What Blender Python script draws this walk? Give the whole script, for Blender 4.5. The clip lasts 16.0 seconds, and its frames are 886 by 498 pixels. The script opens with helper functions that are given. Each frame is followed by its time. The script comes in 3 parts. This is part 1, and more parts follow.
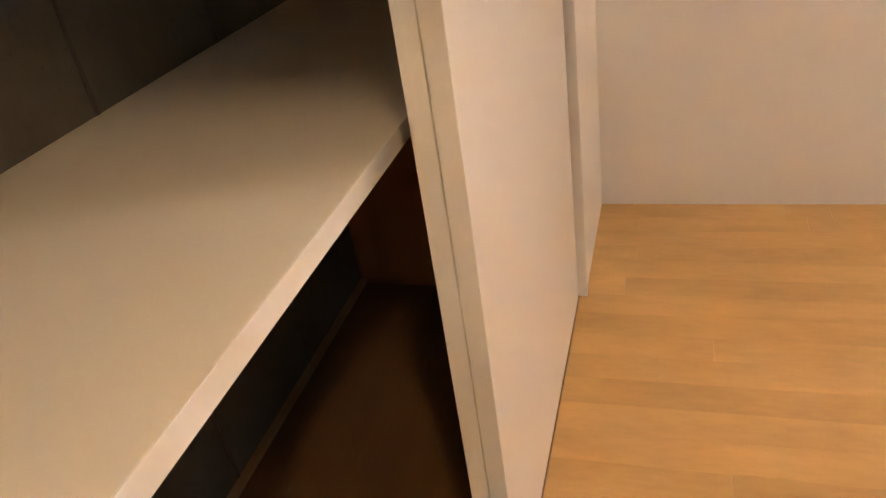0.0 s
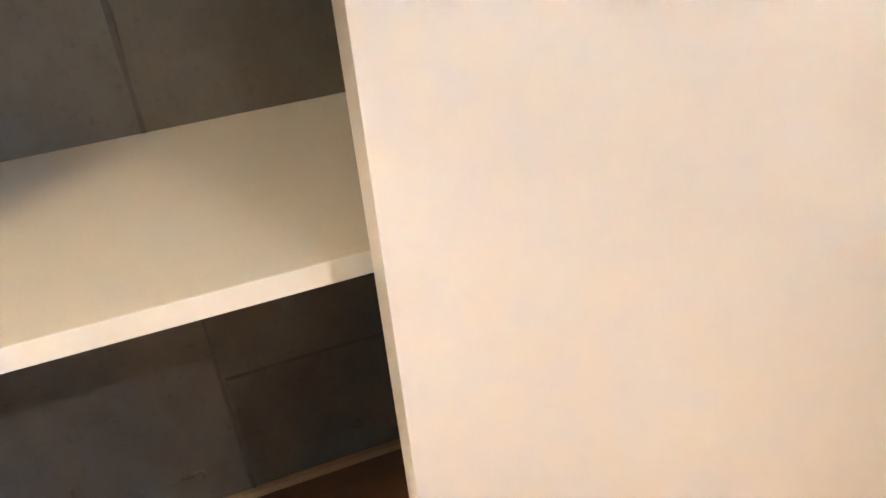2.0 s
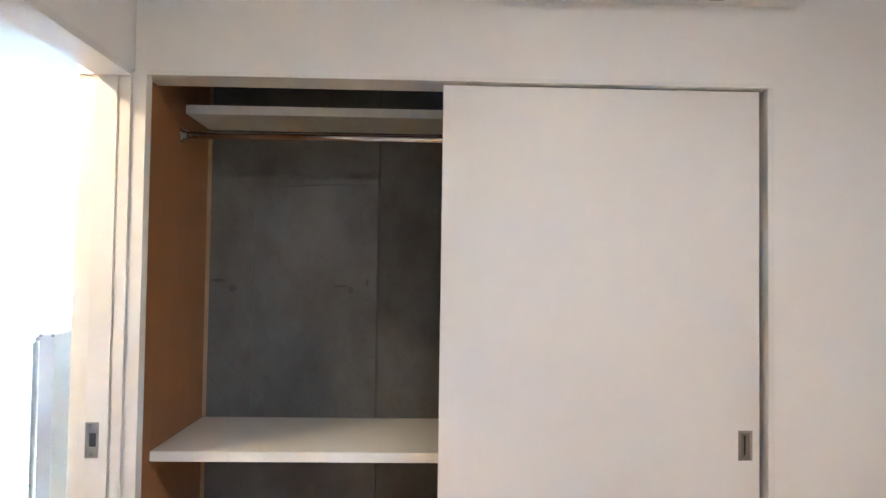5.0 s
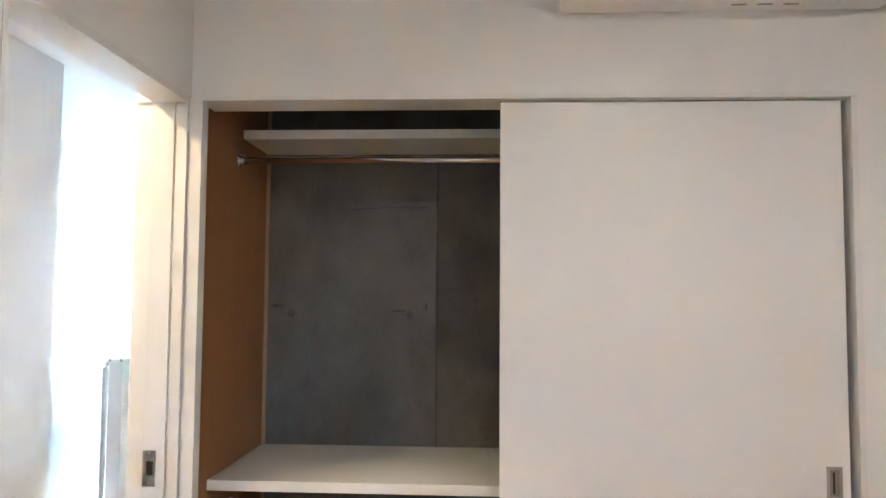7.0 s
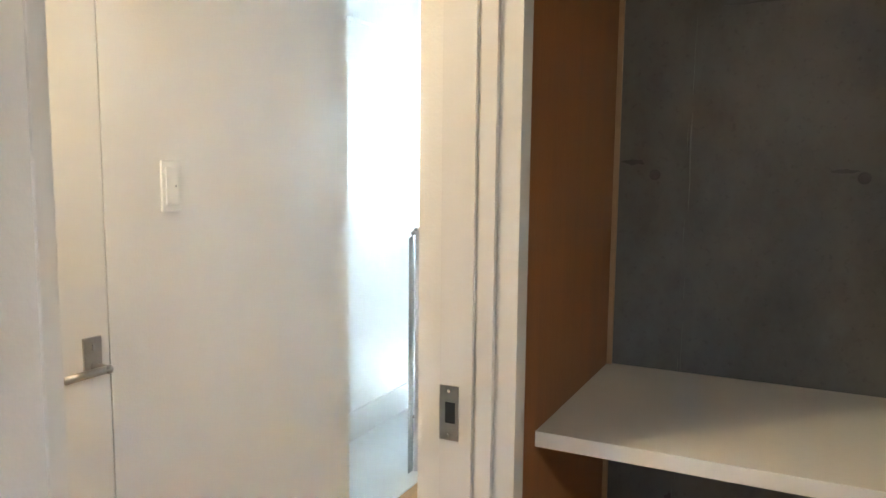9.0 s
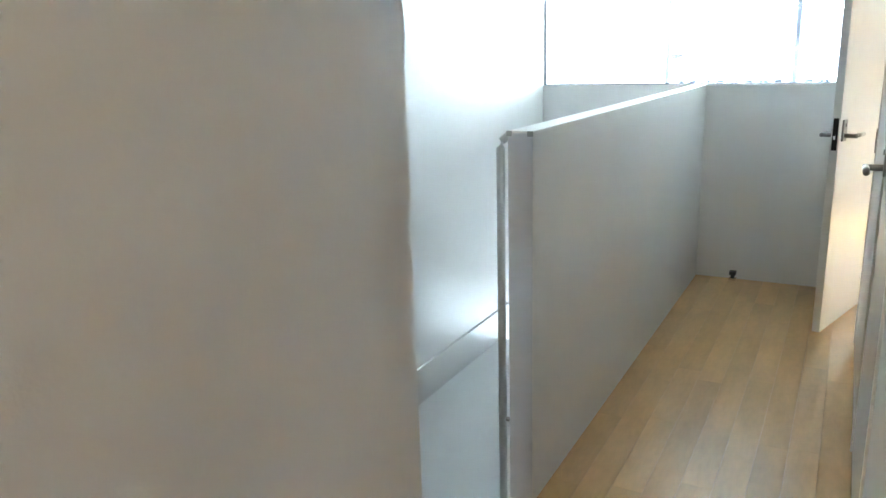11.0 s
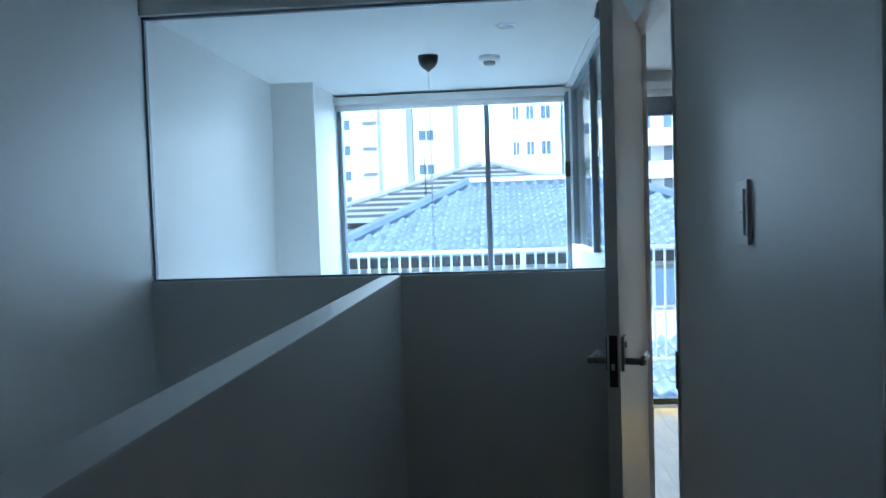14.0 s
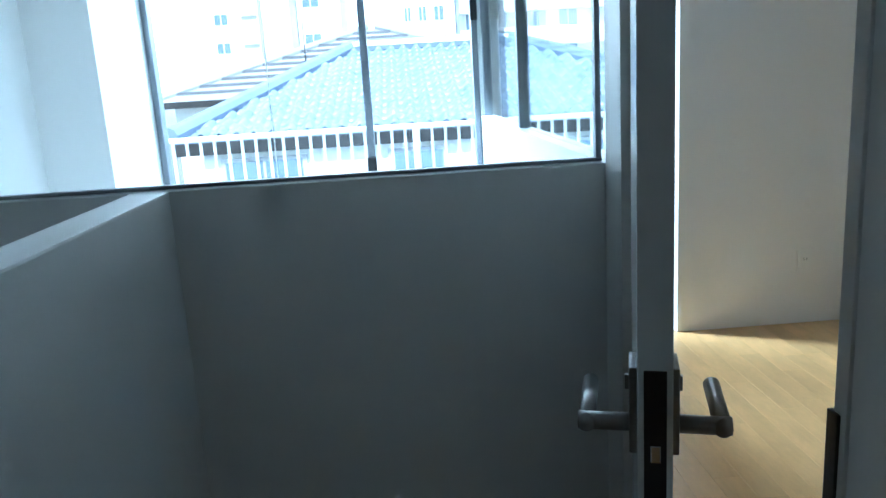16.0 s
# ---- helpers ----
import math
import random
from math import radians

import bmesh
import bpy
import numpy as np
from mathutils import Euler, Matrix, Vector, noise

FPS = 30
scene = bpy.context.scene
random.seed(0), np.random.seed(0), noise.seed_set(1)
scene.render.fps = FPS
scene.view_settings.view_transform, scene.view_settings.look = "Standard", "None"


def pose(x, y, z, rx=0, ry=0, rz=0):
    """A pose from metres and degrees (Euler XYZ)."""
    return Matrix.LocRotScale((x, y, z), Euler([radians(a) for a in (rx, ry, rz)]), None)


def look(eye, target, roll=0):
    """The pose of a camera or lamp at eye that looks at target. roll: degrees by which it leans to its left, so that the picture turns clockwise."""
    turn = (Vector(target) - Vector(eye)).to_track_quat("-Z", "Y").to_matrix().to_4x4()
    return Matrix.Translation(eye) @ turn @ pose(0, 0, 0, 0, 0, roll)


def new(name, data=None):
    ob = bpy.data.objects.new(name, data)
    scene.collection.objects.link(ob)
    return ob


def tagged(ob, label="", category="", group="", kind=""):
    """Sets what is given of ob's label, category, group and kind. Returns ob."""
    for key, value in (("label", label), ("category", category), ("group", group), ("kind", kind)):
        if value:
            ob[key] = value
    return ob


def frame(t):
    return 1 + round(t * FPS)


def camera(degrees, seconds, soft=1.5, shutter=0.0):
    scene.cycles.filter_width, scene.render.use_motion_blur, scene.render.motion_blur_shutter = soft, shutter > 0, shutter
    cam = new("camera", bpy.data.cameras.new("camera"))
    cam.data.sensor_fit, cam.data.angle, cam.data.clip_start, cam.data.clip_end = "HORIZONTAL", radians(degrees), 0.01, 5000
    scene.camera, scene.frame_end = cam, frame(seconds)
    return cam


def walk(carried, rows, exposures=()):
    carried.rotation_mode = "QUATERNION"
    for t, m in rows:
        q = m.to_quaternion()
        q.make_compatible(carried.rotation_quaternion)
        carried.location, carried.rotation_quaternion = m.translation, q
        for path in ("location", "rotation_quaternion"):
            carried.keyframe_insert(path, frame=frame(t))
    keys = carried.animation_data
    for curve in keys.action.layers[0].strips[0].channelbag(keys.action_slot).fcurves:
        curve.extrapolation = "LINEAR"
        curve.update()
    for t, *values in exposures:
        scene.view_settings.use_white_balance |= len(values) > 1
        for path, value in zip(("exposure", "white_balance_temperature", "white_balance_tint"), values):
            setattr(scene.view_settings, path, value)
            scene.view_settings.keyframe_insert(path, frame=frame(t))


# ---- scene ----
cam = camera(60.9, 16.0)
# seconds, stops, kelvin, tint
EXPO = [(0.0, 5.4, 8100, 24), (0.5, 5.65, 7800, 22), (1.0, 5.95, 7100, 17), (1.5, 6.05, 6700, 14), (2.5, 5.9, 6350, 14), (3.5, 5.85, 6300, 13), (5.2, 5.55, 5550, 12), (7.3, 5.4, 5800, 11), (8.0, 5.3, 6000, 10), (9.0, 5.0, 6250, 8), (9.2, 4.95, 6250, 8), (11.3, 3.8, 6200, 7), (11.5, 3.6, 6150, 6), (12.0, 2.8, 5650, 3), (12.5, 1.95, 5350, 2), (13.5, 1.1, 5150, 2), (14.5, 0.53, 4950, 2), (15.0, 0.4, 4900, 2), (15.5, 0.9, 5100, 2), (16.0, 1.5, 5250, 1)]
PATH = [
    (0, (0.255, -0.117, 1.256), (1.881, 0.456, 0.241), -9.0),
    (0.5, (0.414, -0.107, 1.241), (1.753, 0.658, -0.032), -9.2),
    (1, (0.562, -0.251, 1.274), (1.635, 0.85, -0.005), -8.6),
    (1.5, (0.751, -0.371, 1.29), (1.664, 1.011, 0.168), -6.8),
    (2, (0.92, -0.503, 1.33), (1.455, 1.126, 0.3), -5.6),
    (2.5, (0.966, -0.788, 1.365), (1.203, 0.966, 0.433), -4.7),
    (3, (0.978, -1.065, 1.349), (1.005, 0.76, 0.531), -4.0),
    (3.5, (0.963, -1.413, 1.392), (0.993, 0.455, 0.679), -0.4),
    (4, (1.097, -1.718, 1.389), (1.024, 0.235, 0.967), -0.1),
    (4.5, (1.067, -1.915, 1.395), (0.984, 0.079, 1.263), -0.5),
    (5, (0.995, -2.092, 1.431), (1.06, -0.095, 1.501), 0.8),
    (5.2, (0.999, -2.132, 1.461), (1.105, -0.141, 1.609), 1.1),
    (7.3, (1.019, -1.943, 1.438), (0.827, 0.044, 1.552), -0.1),
    (7.5, (0.973, -1.862, 1.445), (0.719, 0.121, 1.479), -0.6),
    (8, (0.93, -1.627, 1.466), (0.492, 0.324, 1.422), -0.4),
    (8.5, (0.861, -1.396, 1.448), (0.201, 0.49, 1.357), 0.7),
    (9, (0.643, -1.093, 1.399), (-0.232, 0.69, 1.166), 0.6),
    (9.2, (0.579, -0.994, 1.377), (-0.366, 0.73, 1.01), -0.3),
    (11.3, (-0.18, 0.061, 1.306), (-1.099, 1.766, 0.805), -1.9),
    (11.5, (-0.223, 0.144, 1.307), (-0.979, 1.939, 0.852), -2.4),
    (12, (-0.342, 0.365, 1.344), (-0.701, 2.312, 1.06), -2.2),
    (12.5, (-0.395, 0.64, 1.347), (-0.69, 2.613, 1.207), -0.8),
    (13, (-0.395, 0.945, 1.357), (-0.768, 2.909, 1.273), 0.1),
    (13.5, (-0.446, 1.282, 1.353), (-0.758, 3.256, 1.268), -1.4),
    (14, (-0.442, 1.614, 1.333), (-0.607, 3.605, 1.24), -1.9),
    (14.5, (-0.462, 1.948, 1.333), (-0.612, 3.939, 1.21), 0.3),
    (15, (-0.474, 2.323, 1.315), (-0.585, 4.312, 1.134), -1.7),
    (15.5, (-0.454, 2.663, 1.295), (-0.396, 4.629, 0.929), -3.1),
    (16, (-0.39, 2.973, 1.278), (-0.303, 4.923, 0.845), -3.5),
]
walk(cam, [(t, look(eye, target, roll)) for t, eye, target, roll in PATH], EXPO)

# ---- world, sun, large lights ----
world = bpy.data.worlds.new("sky_world")
scene.world = world
world.use_nodes = True
wn = world.node_tree.nodes
sky = wn.new("ShaderNodeTexSky")
sky.sky_type = 'NISHITA'
sky.sun_disc = False
sky.sun_elevation = radians(49)
sky.sun_rotation = radians(177.4)
wn["Background"].inputs[1].default_value = 0.15
world.node_tree.links.new(sky.outputs[0], wn["Background"].inputs[0])

sun = new("sun", bpy.data.lights.new("sun", 'SUN'))
sun.data.energy, sun.data.angle, sun.data.color = 5.0, radians(0.5), (1.0, 0.96, 0.9)
sun.matrix_world = look((0.6, -13, 15), (0, 0, 0))


def area_lamp(name, eye, target, w, h, watts, color):
    ob = new(name, bpy.data.lights.new(name, 'AREA'))
    ob.data.shape, ob.data.size, ob.data.size_y = 'RECTANGLE', w, h
    ob.data.energy, ob.data.color = watts, color
    ob.matrix_world = look(eye, target)
    return ob


# added lamp outside the north windows, brightening the void beyond the sky's own light
area_lamp("north_fill_light", (-1.35, 7.5, 3.1), (-1.2, 4.4, 0.4), 1.2, 1.3, 470, (0.74, 0.88, 1.0))
# warm lamp in the hall ceiling and in the bedroom ceiling
area_lamp("hall_lamp_light", (-0.42, -0.6, 2.42), (-0.42, -0.6, 0.0), 0.1, 0.1, 0.48, (1.0, 0.74, 0.42))
area_lamp("bedroom_lamp_light", (1.66, -1.7, 2.42), (1.66, -1.7, 0.0), 0.1, 0.1, 0.31, (1.0, 0.9, 0.8))


# ---- materials ----
def mat(name, color, rough=0.5, metal=0.0, vary=0.08, scale=6.0, fine=90.0, bump=0.05, rnd=0.0, stretch=(1, 1, 1), spec=0.5):
    m = bpy.data.materials.new(name)
    m.use_nodes = True
    n, l = m.node_tree.nodes, m.node_tree.links
    b = n["Principled BSDF"]
    b.inputs["Roughness"].default_value, b.inputs["Metallic"].default_value = rough, metal
    b.inputs["Specular IOR Level"].default_value = spec
    co = n.new("ShaderNodeTexCoord")
    mp = n.new("ShaderNodeMapping")
    mp.inputs["Scale"].default_value = stretch
    l.new(co.outputs["Object"], mp.inputs[0])
    vec = mp.outputs[0]
    if rnd:
        oi = n.new("ShaderNodeObjectInfo")
        add = n.new("ShaderNodeVectorMath")
        mul = n.new("ShaderNodeVectorMath")
        mul.operation = 'SCALE'
        mul.inputs["Scale"].default_value = 37.0
        comb = n.new("ShaderNodeCombineXYZ")
        for i in range(3):
            l.new(oi.outputs["Random"], comb.inputs[i])
        l.new(comb.outputs[0], mul.inputs[0])
        l.new(vec, add.inputs[0])
        l.new(mul.outputs[0], add.inputs[1])
        vec = add.outputs[0]
    big, small = n.new("ShaderNodeTexNoise"), n.new("ShaderNodeTexNoise")
    big.inputs["Scale"].default_value, small.inputs["Scale"].default_value = scale, fine
    big.inputs["Detail"].default_value, small.inputs["Detail"].default_value = 4, 3
    l.new(vec, big.inputs["Vector"])
    l.new(vec, small.inputs["Vector"])
    mix = n.new("ShaderNodeMath")
    mix.operation = 'MULTIPLY_ADD'
    mix.inputs[1].default_value = 0.35
    l.new(small.outputs[0], mix.inputs[0])
    l.new(big.outputs[0], mix.inputs[2])
    ramp = n.new("ShaderNodeMapRange")
    ramp.inputs[1].default_value, ramp.inputs[2].default_value = 0.35, 1.0
    ramp.inputs[3].default_value, ramp.inputs[4].default_value = 1 - vary, 1 + vary
    l.new(mix.outputs[0], ramp.inputs[0])
    out = ramp.outputs[0]
    if rnd:
        rr = n.new("ShaderNodeMapRange")
        rr.inputs[3].default_value, rr.inputs[4].default_value = 1 - rnd, 1 + rnd
        l.new(oi.outputs["Random"], rr.inputs[0])
        mm = n.new("ShaderNodeMath")
        mm.operation = 'MULTIPLY'
        l.new(out, mm.inputs[0])
        l.new(rr.outputs[0], mm.inputs[1])
        out = mm.outputs[0]
    sc = n.new("ShaderNodeVectorMath")
    sc.operation = 'SCALE'
    sc.inputs[0].default_value = color
    l.new(out, sc.inputs["Scale"])
    l.new(sc.outputs[0], b.inputs["Base Color"])
    bp = n.new("ShaderNodeBump")
    bp.inputs["Strength"].default_value, bp.inputs["Distance"].default_value = bump, 0.01
    l.new(small.outputs[0], bp.inputs["Height"])
    l.new(bp.outputs[0], b.inputs["Normal"])
    rg = n.new("ShaderNodeMapRange")
    rg.inputs[3].default_value, rg.inputs[4].default_value = max(0.02, rough * 0.85), min(1, rough * 1.12)
    l.new(big.outputs[0], rg.inputs[0])
    if rough > 0.45:
        l.new(rg.outputs[0], b.inputs["Roughness"])
    return m


def glass_mat(name, tint=(0.96, 0.99, 1.0)):
    m = bpy.data.materials.new(name)
    m.use_nodes = True
    n, l = m.node_tree.nodes, m.node_tree.links
    n.remove(n["Principled BSDF"])
    tr, gl, mx, fr = (n.new("ShaderNode" + k) for k in ("BsdfTransparent", "BsdfGlossy", "MixShader", "LayerWeight"))
    tr.inputs[0].default_value = (*tint, 1)
    gl.inputs["Roughness"].default_value = 0.01
    po, ma = n.new("ShaderNodeMath"), n.new("ShaderNodeMath")
    po.operation, ma.operation = 'POWER', 'MULTIPLY_ADD'
    po.inputs[1].default_value = 5.0
    ma.inputs[1].default_value, ma.inputs[2].default_value = 0.5, 0.02
    fr.inputs[0].default_value = 0.5
    l.new(fr.outputs["Facing"], po.inputs[0])
    l.new(po.outputs[0], ma.inputs[0])
    l.new(ma.outputs[0], mx.inputs[0])
    l.new(tr.outputs[0], mx.inputs[1])
    l.new(gl.outputs[0], mx.inputs[2])
    l.new(mx.outputs[0], n["Material Output"].inputs[0])
    return m


def concrete_mat():
    """Sealed fair-faced concrete: cloudy patches, brown and blue casts, pores, a faint sheen."""
    m = bpy.data.materials.new("fair_faced_concrete")
    m.use_nodes = True
    n, l = m.node_tree.nodes, m.node_tree.links
    b = n["Principled BSDF"]
    co = n.new("ShaderNodeTexCoord")

    def noise(scale, detail, rough, stretch):
        mp, tx = n.new("ShaderNodeMapping"), n.new("ShaderNodeTexNoise")
        mp.inputs["Scale"].default_value = stretch
        tx.inputs["Scale"].default_value, tx.inputs["Detail"].default_value, tx.inputs["Roughness"].default_value = scale, detail, rough
        l.new(co.outputs["Object"], mp.inputs[0])
        l.new(mp.outputs[0], tx.inputs["Vector"])
        return tx.outputs[0]

    def ramp(value, stops):
        r = n.new("ShaderNodeValToRGB")
        while len(r.color_ramp.elements) < len(stops):
            r.color_ramp.elements.new(0.5)
        for e, (p, c) in zip(r.color_ramp.elements, stops):
            e.position, e.color = p, (*c, 1)
        l.new(value, r.inputs[0])
        return r.outputs[0]

    def times(a, c, amount):
        x = n.new("ShaderNodeMix")
        x.data_type, x.blend_type = 'RGBA', 'MULTIPLY'
        x.inputs[0].default_value = amount
        l.new(a, x.inputs[6])
        l.new(c, x.inputs[7])
        return x.outputs[2]

    cloud = ramp(noise(2.6, 5, 0.6, (1, 1, 0.7)), [(0.32, (0.095, 0.09, 0.086)), (0.5, (0.135, 0.133, 0.128)), (0.68, (0.165, 0.168, 0.17))])
    streak = ramp(noise(4, 6, 0.7, (1.15, 1, 0.75)), [(0.3, (0.62, 0.6, 0.57)), (0.55, (1, 1, 1))])
    pores = ramp(noise(55, 3, 0.6, (1, 1, 1)), [(0.3, (0.55, 0.54, 0.53)), (0.42, (1, 1, 1))])
    cast = ramp(noise(1.7, 3, 0.5, (1, 1, 1)), [(0.38, (1.0, 0.95, 0.87)), (0.62, (0.88, 0.95, 1.0))])
    l.new(times(times(times(cloud, streak, 0.7), pores, 0.45), cast, 0.8), b.inputs["Base Color"])
    rg = n.new("ShaderNodeMapRange")
    rg.inputs[3].default_value, rg.inputs[4].default_value = 0.28, 0.6
    l.new(noise(3.5, 5, 0.7, (2, 1, 0.6)), rg.inputs[0])
    l.new(rg.outputs[0], b.inputs["Roughness"])
    bp = n.new("ShaderNodeBump")
    bp.inputs["Strength"].default_value, bp.inputs["Distance"].default_value = 0.25, 0.004
    l.new(noise(24, 6, 0.65, (1, 1, 1)), bp.inputs["Height"])
    l.new(bp.outputs[0], b.inputs["Normal"])
    return m


WALL = mat("white_wallpaper", (0.8, 0.79, 0.77), 0.38, 0, 0.02, 3, 160, 0.06)
CEIL = mat("white_ceiling_paper", (0.82, 0.82, 0.81), 0.8, 0, 0.02, 3, 160, 0.1)
DOORW = mat("satin_white_door_sheet", (0.8, 0.79, 0.77), 0.45, 0, 0.006, 2, 200, 0.012)
TRIM = mat("satin_white_trim", (0.76, 0.75, 0.73), 0.38, 0, 0.03, 5, 120, 0.03)
GLOSSW = mat("gloss_white_door_sheet", (0.8, 0.79, 0.77), 0.21, 0, 0.006, 2, 200, 0.006)
MELA = mat("cream_melamine", (0.78, 0.75, 0.69), 0.4, 0, 0.04, 4, 120, 0.03)
PLANK = mat("maple_floor_board", (0.6, 0.365, 0.15), 0.3, 0, 0.2, 3.2, 22, 0.03, 0.06, (3.2, 0.9, 3.2))
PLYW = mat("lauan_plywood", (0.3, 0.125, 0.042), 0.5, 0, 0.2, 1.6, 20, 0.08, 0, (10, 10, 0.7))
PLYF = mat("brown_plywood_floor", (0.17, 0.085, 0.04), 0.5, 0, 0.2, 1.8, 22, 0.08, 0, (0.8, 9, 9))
BATT = mat("pale_wood_batten", (0.42, 0.28, 0.16), 0.55, 0, 0.15, 3, 40, 0.06)
CONC = concrete_mat()
JOINT = mat("dark_formwork_joint", (0.1, 0.098, 0.095), 0.8, 0, 0.3, 9, 80, 0.2)
HOLE = mat("dark_tie_hole", (0.1, 0.098, 0.095), 0.85, 0, 0.3, 20, 90, 0.1)
STAIN = mat("concrete_stain", (0.085, 0.083, 0.08), 0.7, 0, 0.3, 14, 90, 0.1)
SATIN = mat("satin_nickel", (0.42, 0.4, 0.38), 0.32, 1.0, 0.06, 8, 200, 0.03)
NICKEL = mat("dark_nickel", (0.24, 0.23, 0.225), 0.28, 1.0, 0.08, 8, 200, 0.02)
CHROME = mat("chrome", (0.7, 0.7, 0.7), 0.15, 1.0, 0.04, 8, 200, 0.01)
DARK = mat("dark_bronze_metal", (0.05, 0.048, 0.05), 0.35, 0.8, 0.1, 9, 150, 0.03)
BLACK = mat("black_plastic", (0.02, 0.02, 0.022), 0.45, 0, 0.1, 9, 150, 0.03)
PLAST = mat("white_plastic", (0.8, 0.8, 0.78), 0.35, 0, 0.02, 9, 200, 0.01)
GREYP = mat("grey_plastic", (0.35, 0.35, 0.35), 0.45, 0, 0.05, 9, 200, 0.02)
ALU = mat("grey_aluminium_frame", (0.22, 0.24, 0.27), 0.4, 0.6, 0.06, 7, 150, 0.03)
GLASS = glass_mat("clear_glass")
STEPW = mat("white_painted_step", (0.78, 0.78, 0.76), 0.45, 0, 0.04, 4, 100, 0.05)
ROOFT = mat("blue_grey_roof_tile", (0.2, 0.245, 0.32), 0.3, 0, 0.15, 1.5, 14, 0.05, 0.12)
ROOFM = mat("grey_metal_roof", (0.4, 0.4, 0.41), 0.4, 0.2, 0.12, 2, 20, 0.05)
ROOFR = mat("dark_roof_rib", (0.12, 0.12, 0.13), 0.5, 0.2, 0.12, 2, 20, 0.05)
STUCCO = mat("cream_stucco", (0.82, 0.81, 0.77), 0.85, 0, 0.08, 0.8, 30, 0.2)
TOWER = mat("pale_tower_cladding", (0.78, 0.78, 0.77), 0.8, 0, 0.08, 0.15, 3, 0.05)
TOWER2 = mat("warm_grey_tower_cladding", (0.62, 0.64, 0.67), 0.8, 0, 0.1, 0.15, 3, 0.05)
PANE = mat("dark_window_pane", (0.12, 0.17, 0.24), 0.12, 0, 0.15, 0.5, 5, 0.0)
RAILW = mat("white_railing_paint", (0.78, 0.78, 0.77), 0.45, 0.0, 0.05, 4, 60, 0.03)
RAILG = mat("grey_painted_rail", (0.5, 0.52, 0.52), 0.4, 0.2, 0.04, 6, 100, 0.02)
GROUND = mat("grey_town_ground", (0.13, 0.13, 0.125), 0.9, 0, 0.2, 0.2, 6, 0.3)
LAMPW = bpy.data.materials.new("warm_lamp_diffuser")
LAMPW.use_nodes = True
LAMPW.node_tree.nodes["Principled BSDF"].inputs["Emission Color"].default_value = (1, 0.8, 0.55, 1)
LAMPW.node_tree.nodes["Principled BSDF"].inputs["Emission Strength"].default_value = 3.0


# ---- mesh helpers ----
def mesh_of(name, bm, m, smooth=False):
    me = bpy.data.meshes.new(name)
    bmesh.ops.recalc_face_normals(bm, faces=bm.faces)
    bm.to_mesh(me)
    bm.free()
    me.materials.append(m)
    if smooth:
        for p in me.polygons:
            p.use_smooth = True
    return me


def boxes(*bs, bevel=0.0):
    """A bmesh of boxes (x0, x1, y0, y1, z0, z1), with bevelled edges."""
    bm = bmesh.new()
    for x0, x1, y0, y1, z0, z1 in bs:
        bmesh.ops.create_cube(bm, size=1, matrix=Matrix.Translation(((x0 + x1) / 2, (y0 + y1) / 2, (z0 + z1) / 2)) @ Matrix.Diagonal((x1 - x0, y1 - y0, z1 - z0, 1)))
    if bevel:
        bmesh.ops.bevel(bm, geom=bm.edges[:], offset=bevel, segments=2, affect='EDGES', profile=0.7)
    return bm


def tube(points, r, seg=12, square=False, closed_ends=True):
    """A bmesh of a round (or square) bar swept along points."""
    bm = bmesh.new()
    pts = [Vector(p) for p in points]
    rings = []
    n = 4 if square else seg
    for i, p in enumerate(pts):
        d = (pts[min(i + 1, len(pts) - 1)] - pts[max(i - 1, 0)]).normalized()
        up = Vector((0, 0, 1)) if abs(d.z) < 0.9 else Vector((1, 0, 0))
        a = d.cross(up).normalized()
        b = a.cross(d)
        off = math.pi / 4 if square else 0
        rr = r * (1.414 if square else 1)
        rings.append([bm.verts.new(p + rr * (math.cos(off + 2 * math.pi * k / n) * a + math.sin(off + 2 * math.pi * k / n) * b)) for k in range(n)])
    for r0, r1 in zip(rings, rings[1:]):
        for k in range(n):
            bm.faces.new((r0[k], r0[(k + 1) % n], r1[(k + 1) % n], r1[k]))
    if closed_ends:
        bm.faces.new(rings[0])
        bm.faces.new(rings[-1])
    return bm


def lathe(profile, seg=24):
    """A bmesh of (r, z) turned about z."""
    bm = bmesh.new()
    rings = [[bm.verts.new((r * math.cos(2 * math.pi * k / seg), r * math.sin(2 * math.pi * k / seg), z)) for k in range(seg)] for r, z in profile]
    for r0, r1 in zip(rings, rings[1:]):
        for k in range(seg):
            bm.faces.new((r0[k], r0[(k + 1) % seg], r1[(k + 1) % seg], r1[k]))
    bm.faces.new(rings[0])
    bm.faces.new(rings[-1])
    return bm


def part(name, bm, m, parent, label="", smooth=False):
    ob = new(name, mesh_of(name, bm, m, smooth))
    ob.parent = parent
    return tagged(ob, label)


def built(name, bm, m, label, category="", smooth=False):
    """A piece of the setting."""
    ob = new(name, mesh_of(name, bm, m, smooth))
    return tagged(ob, label, category, kind="structure")


def thing(name, label, category, place=None, group=""):
    ob = new(name)
    ob.matrix_world = place or Matrix()
    return tagged(ob, label, category, group)


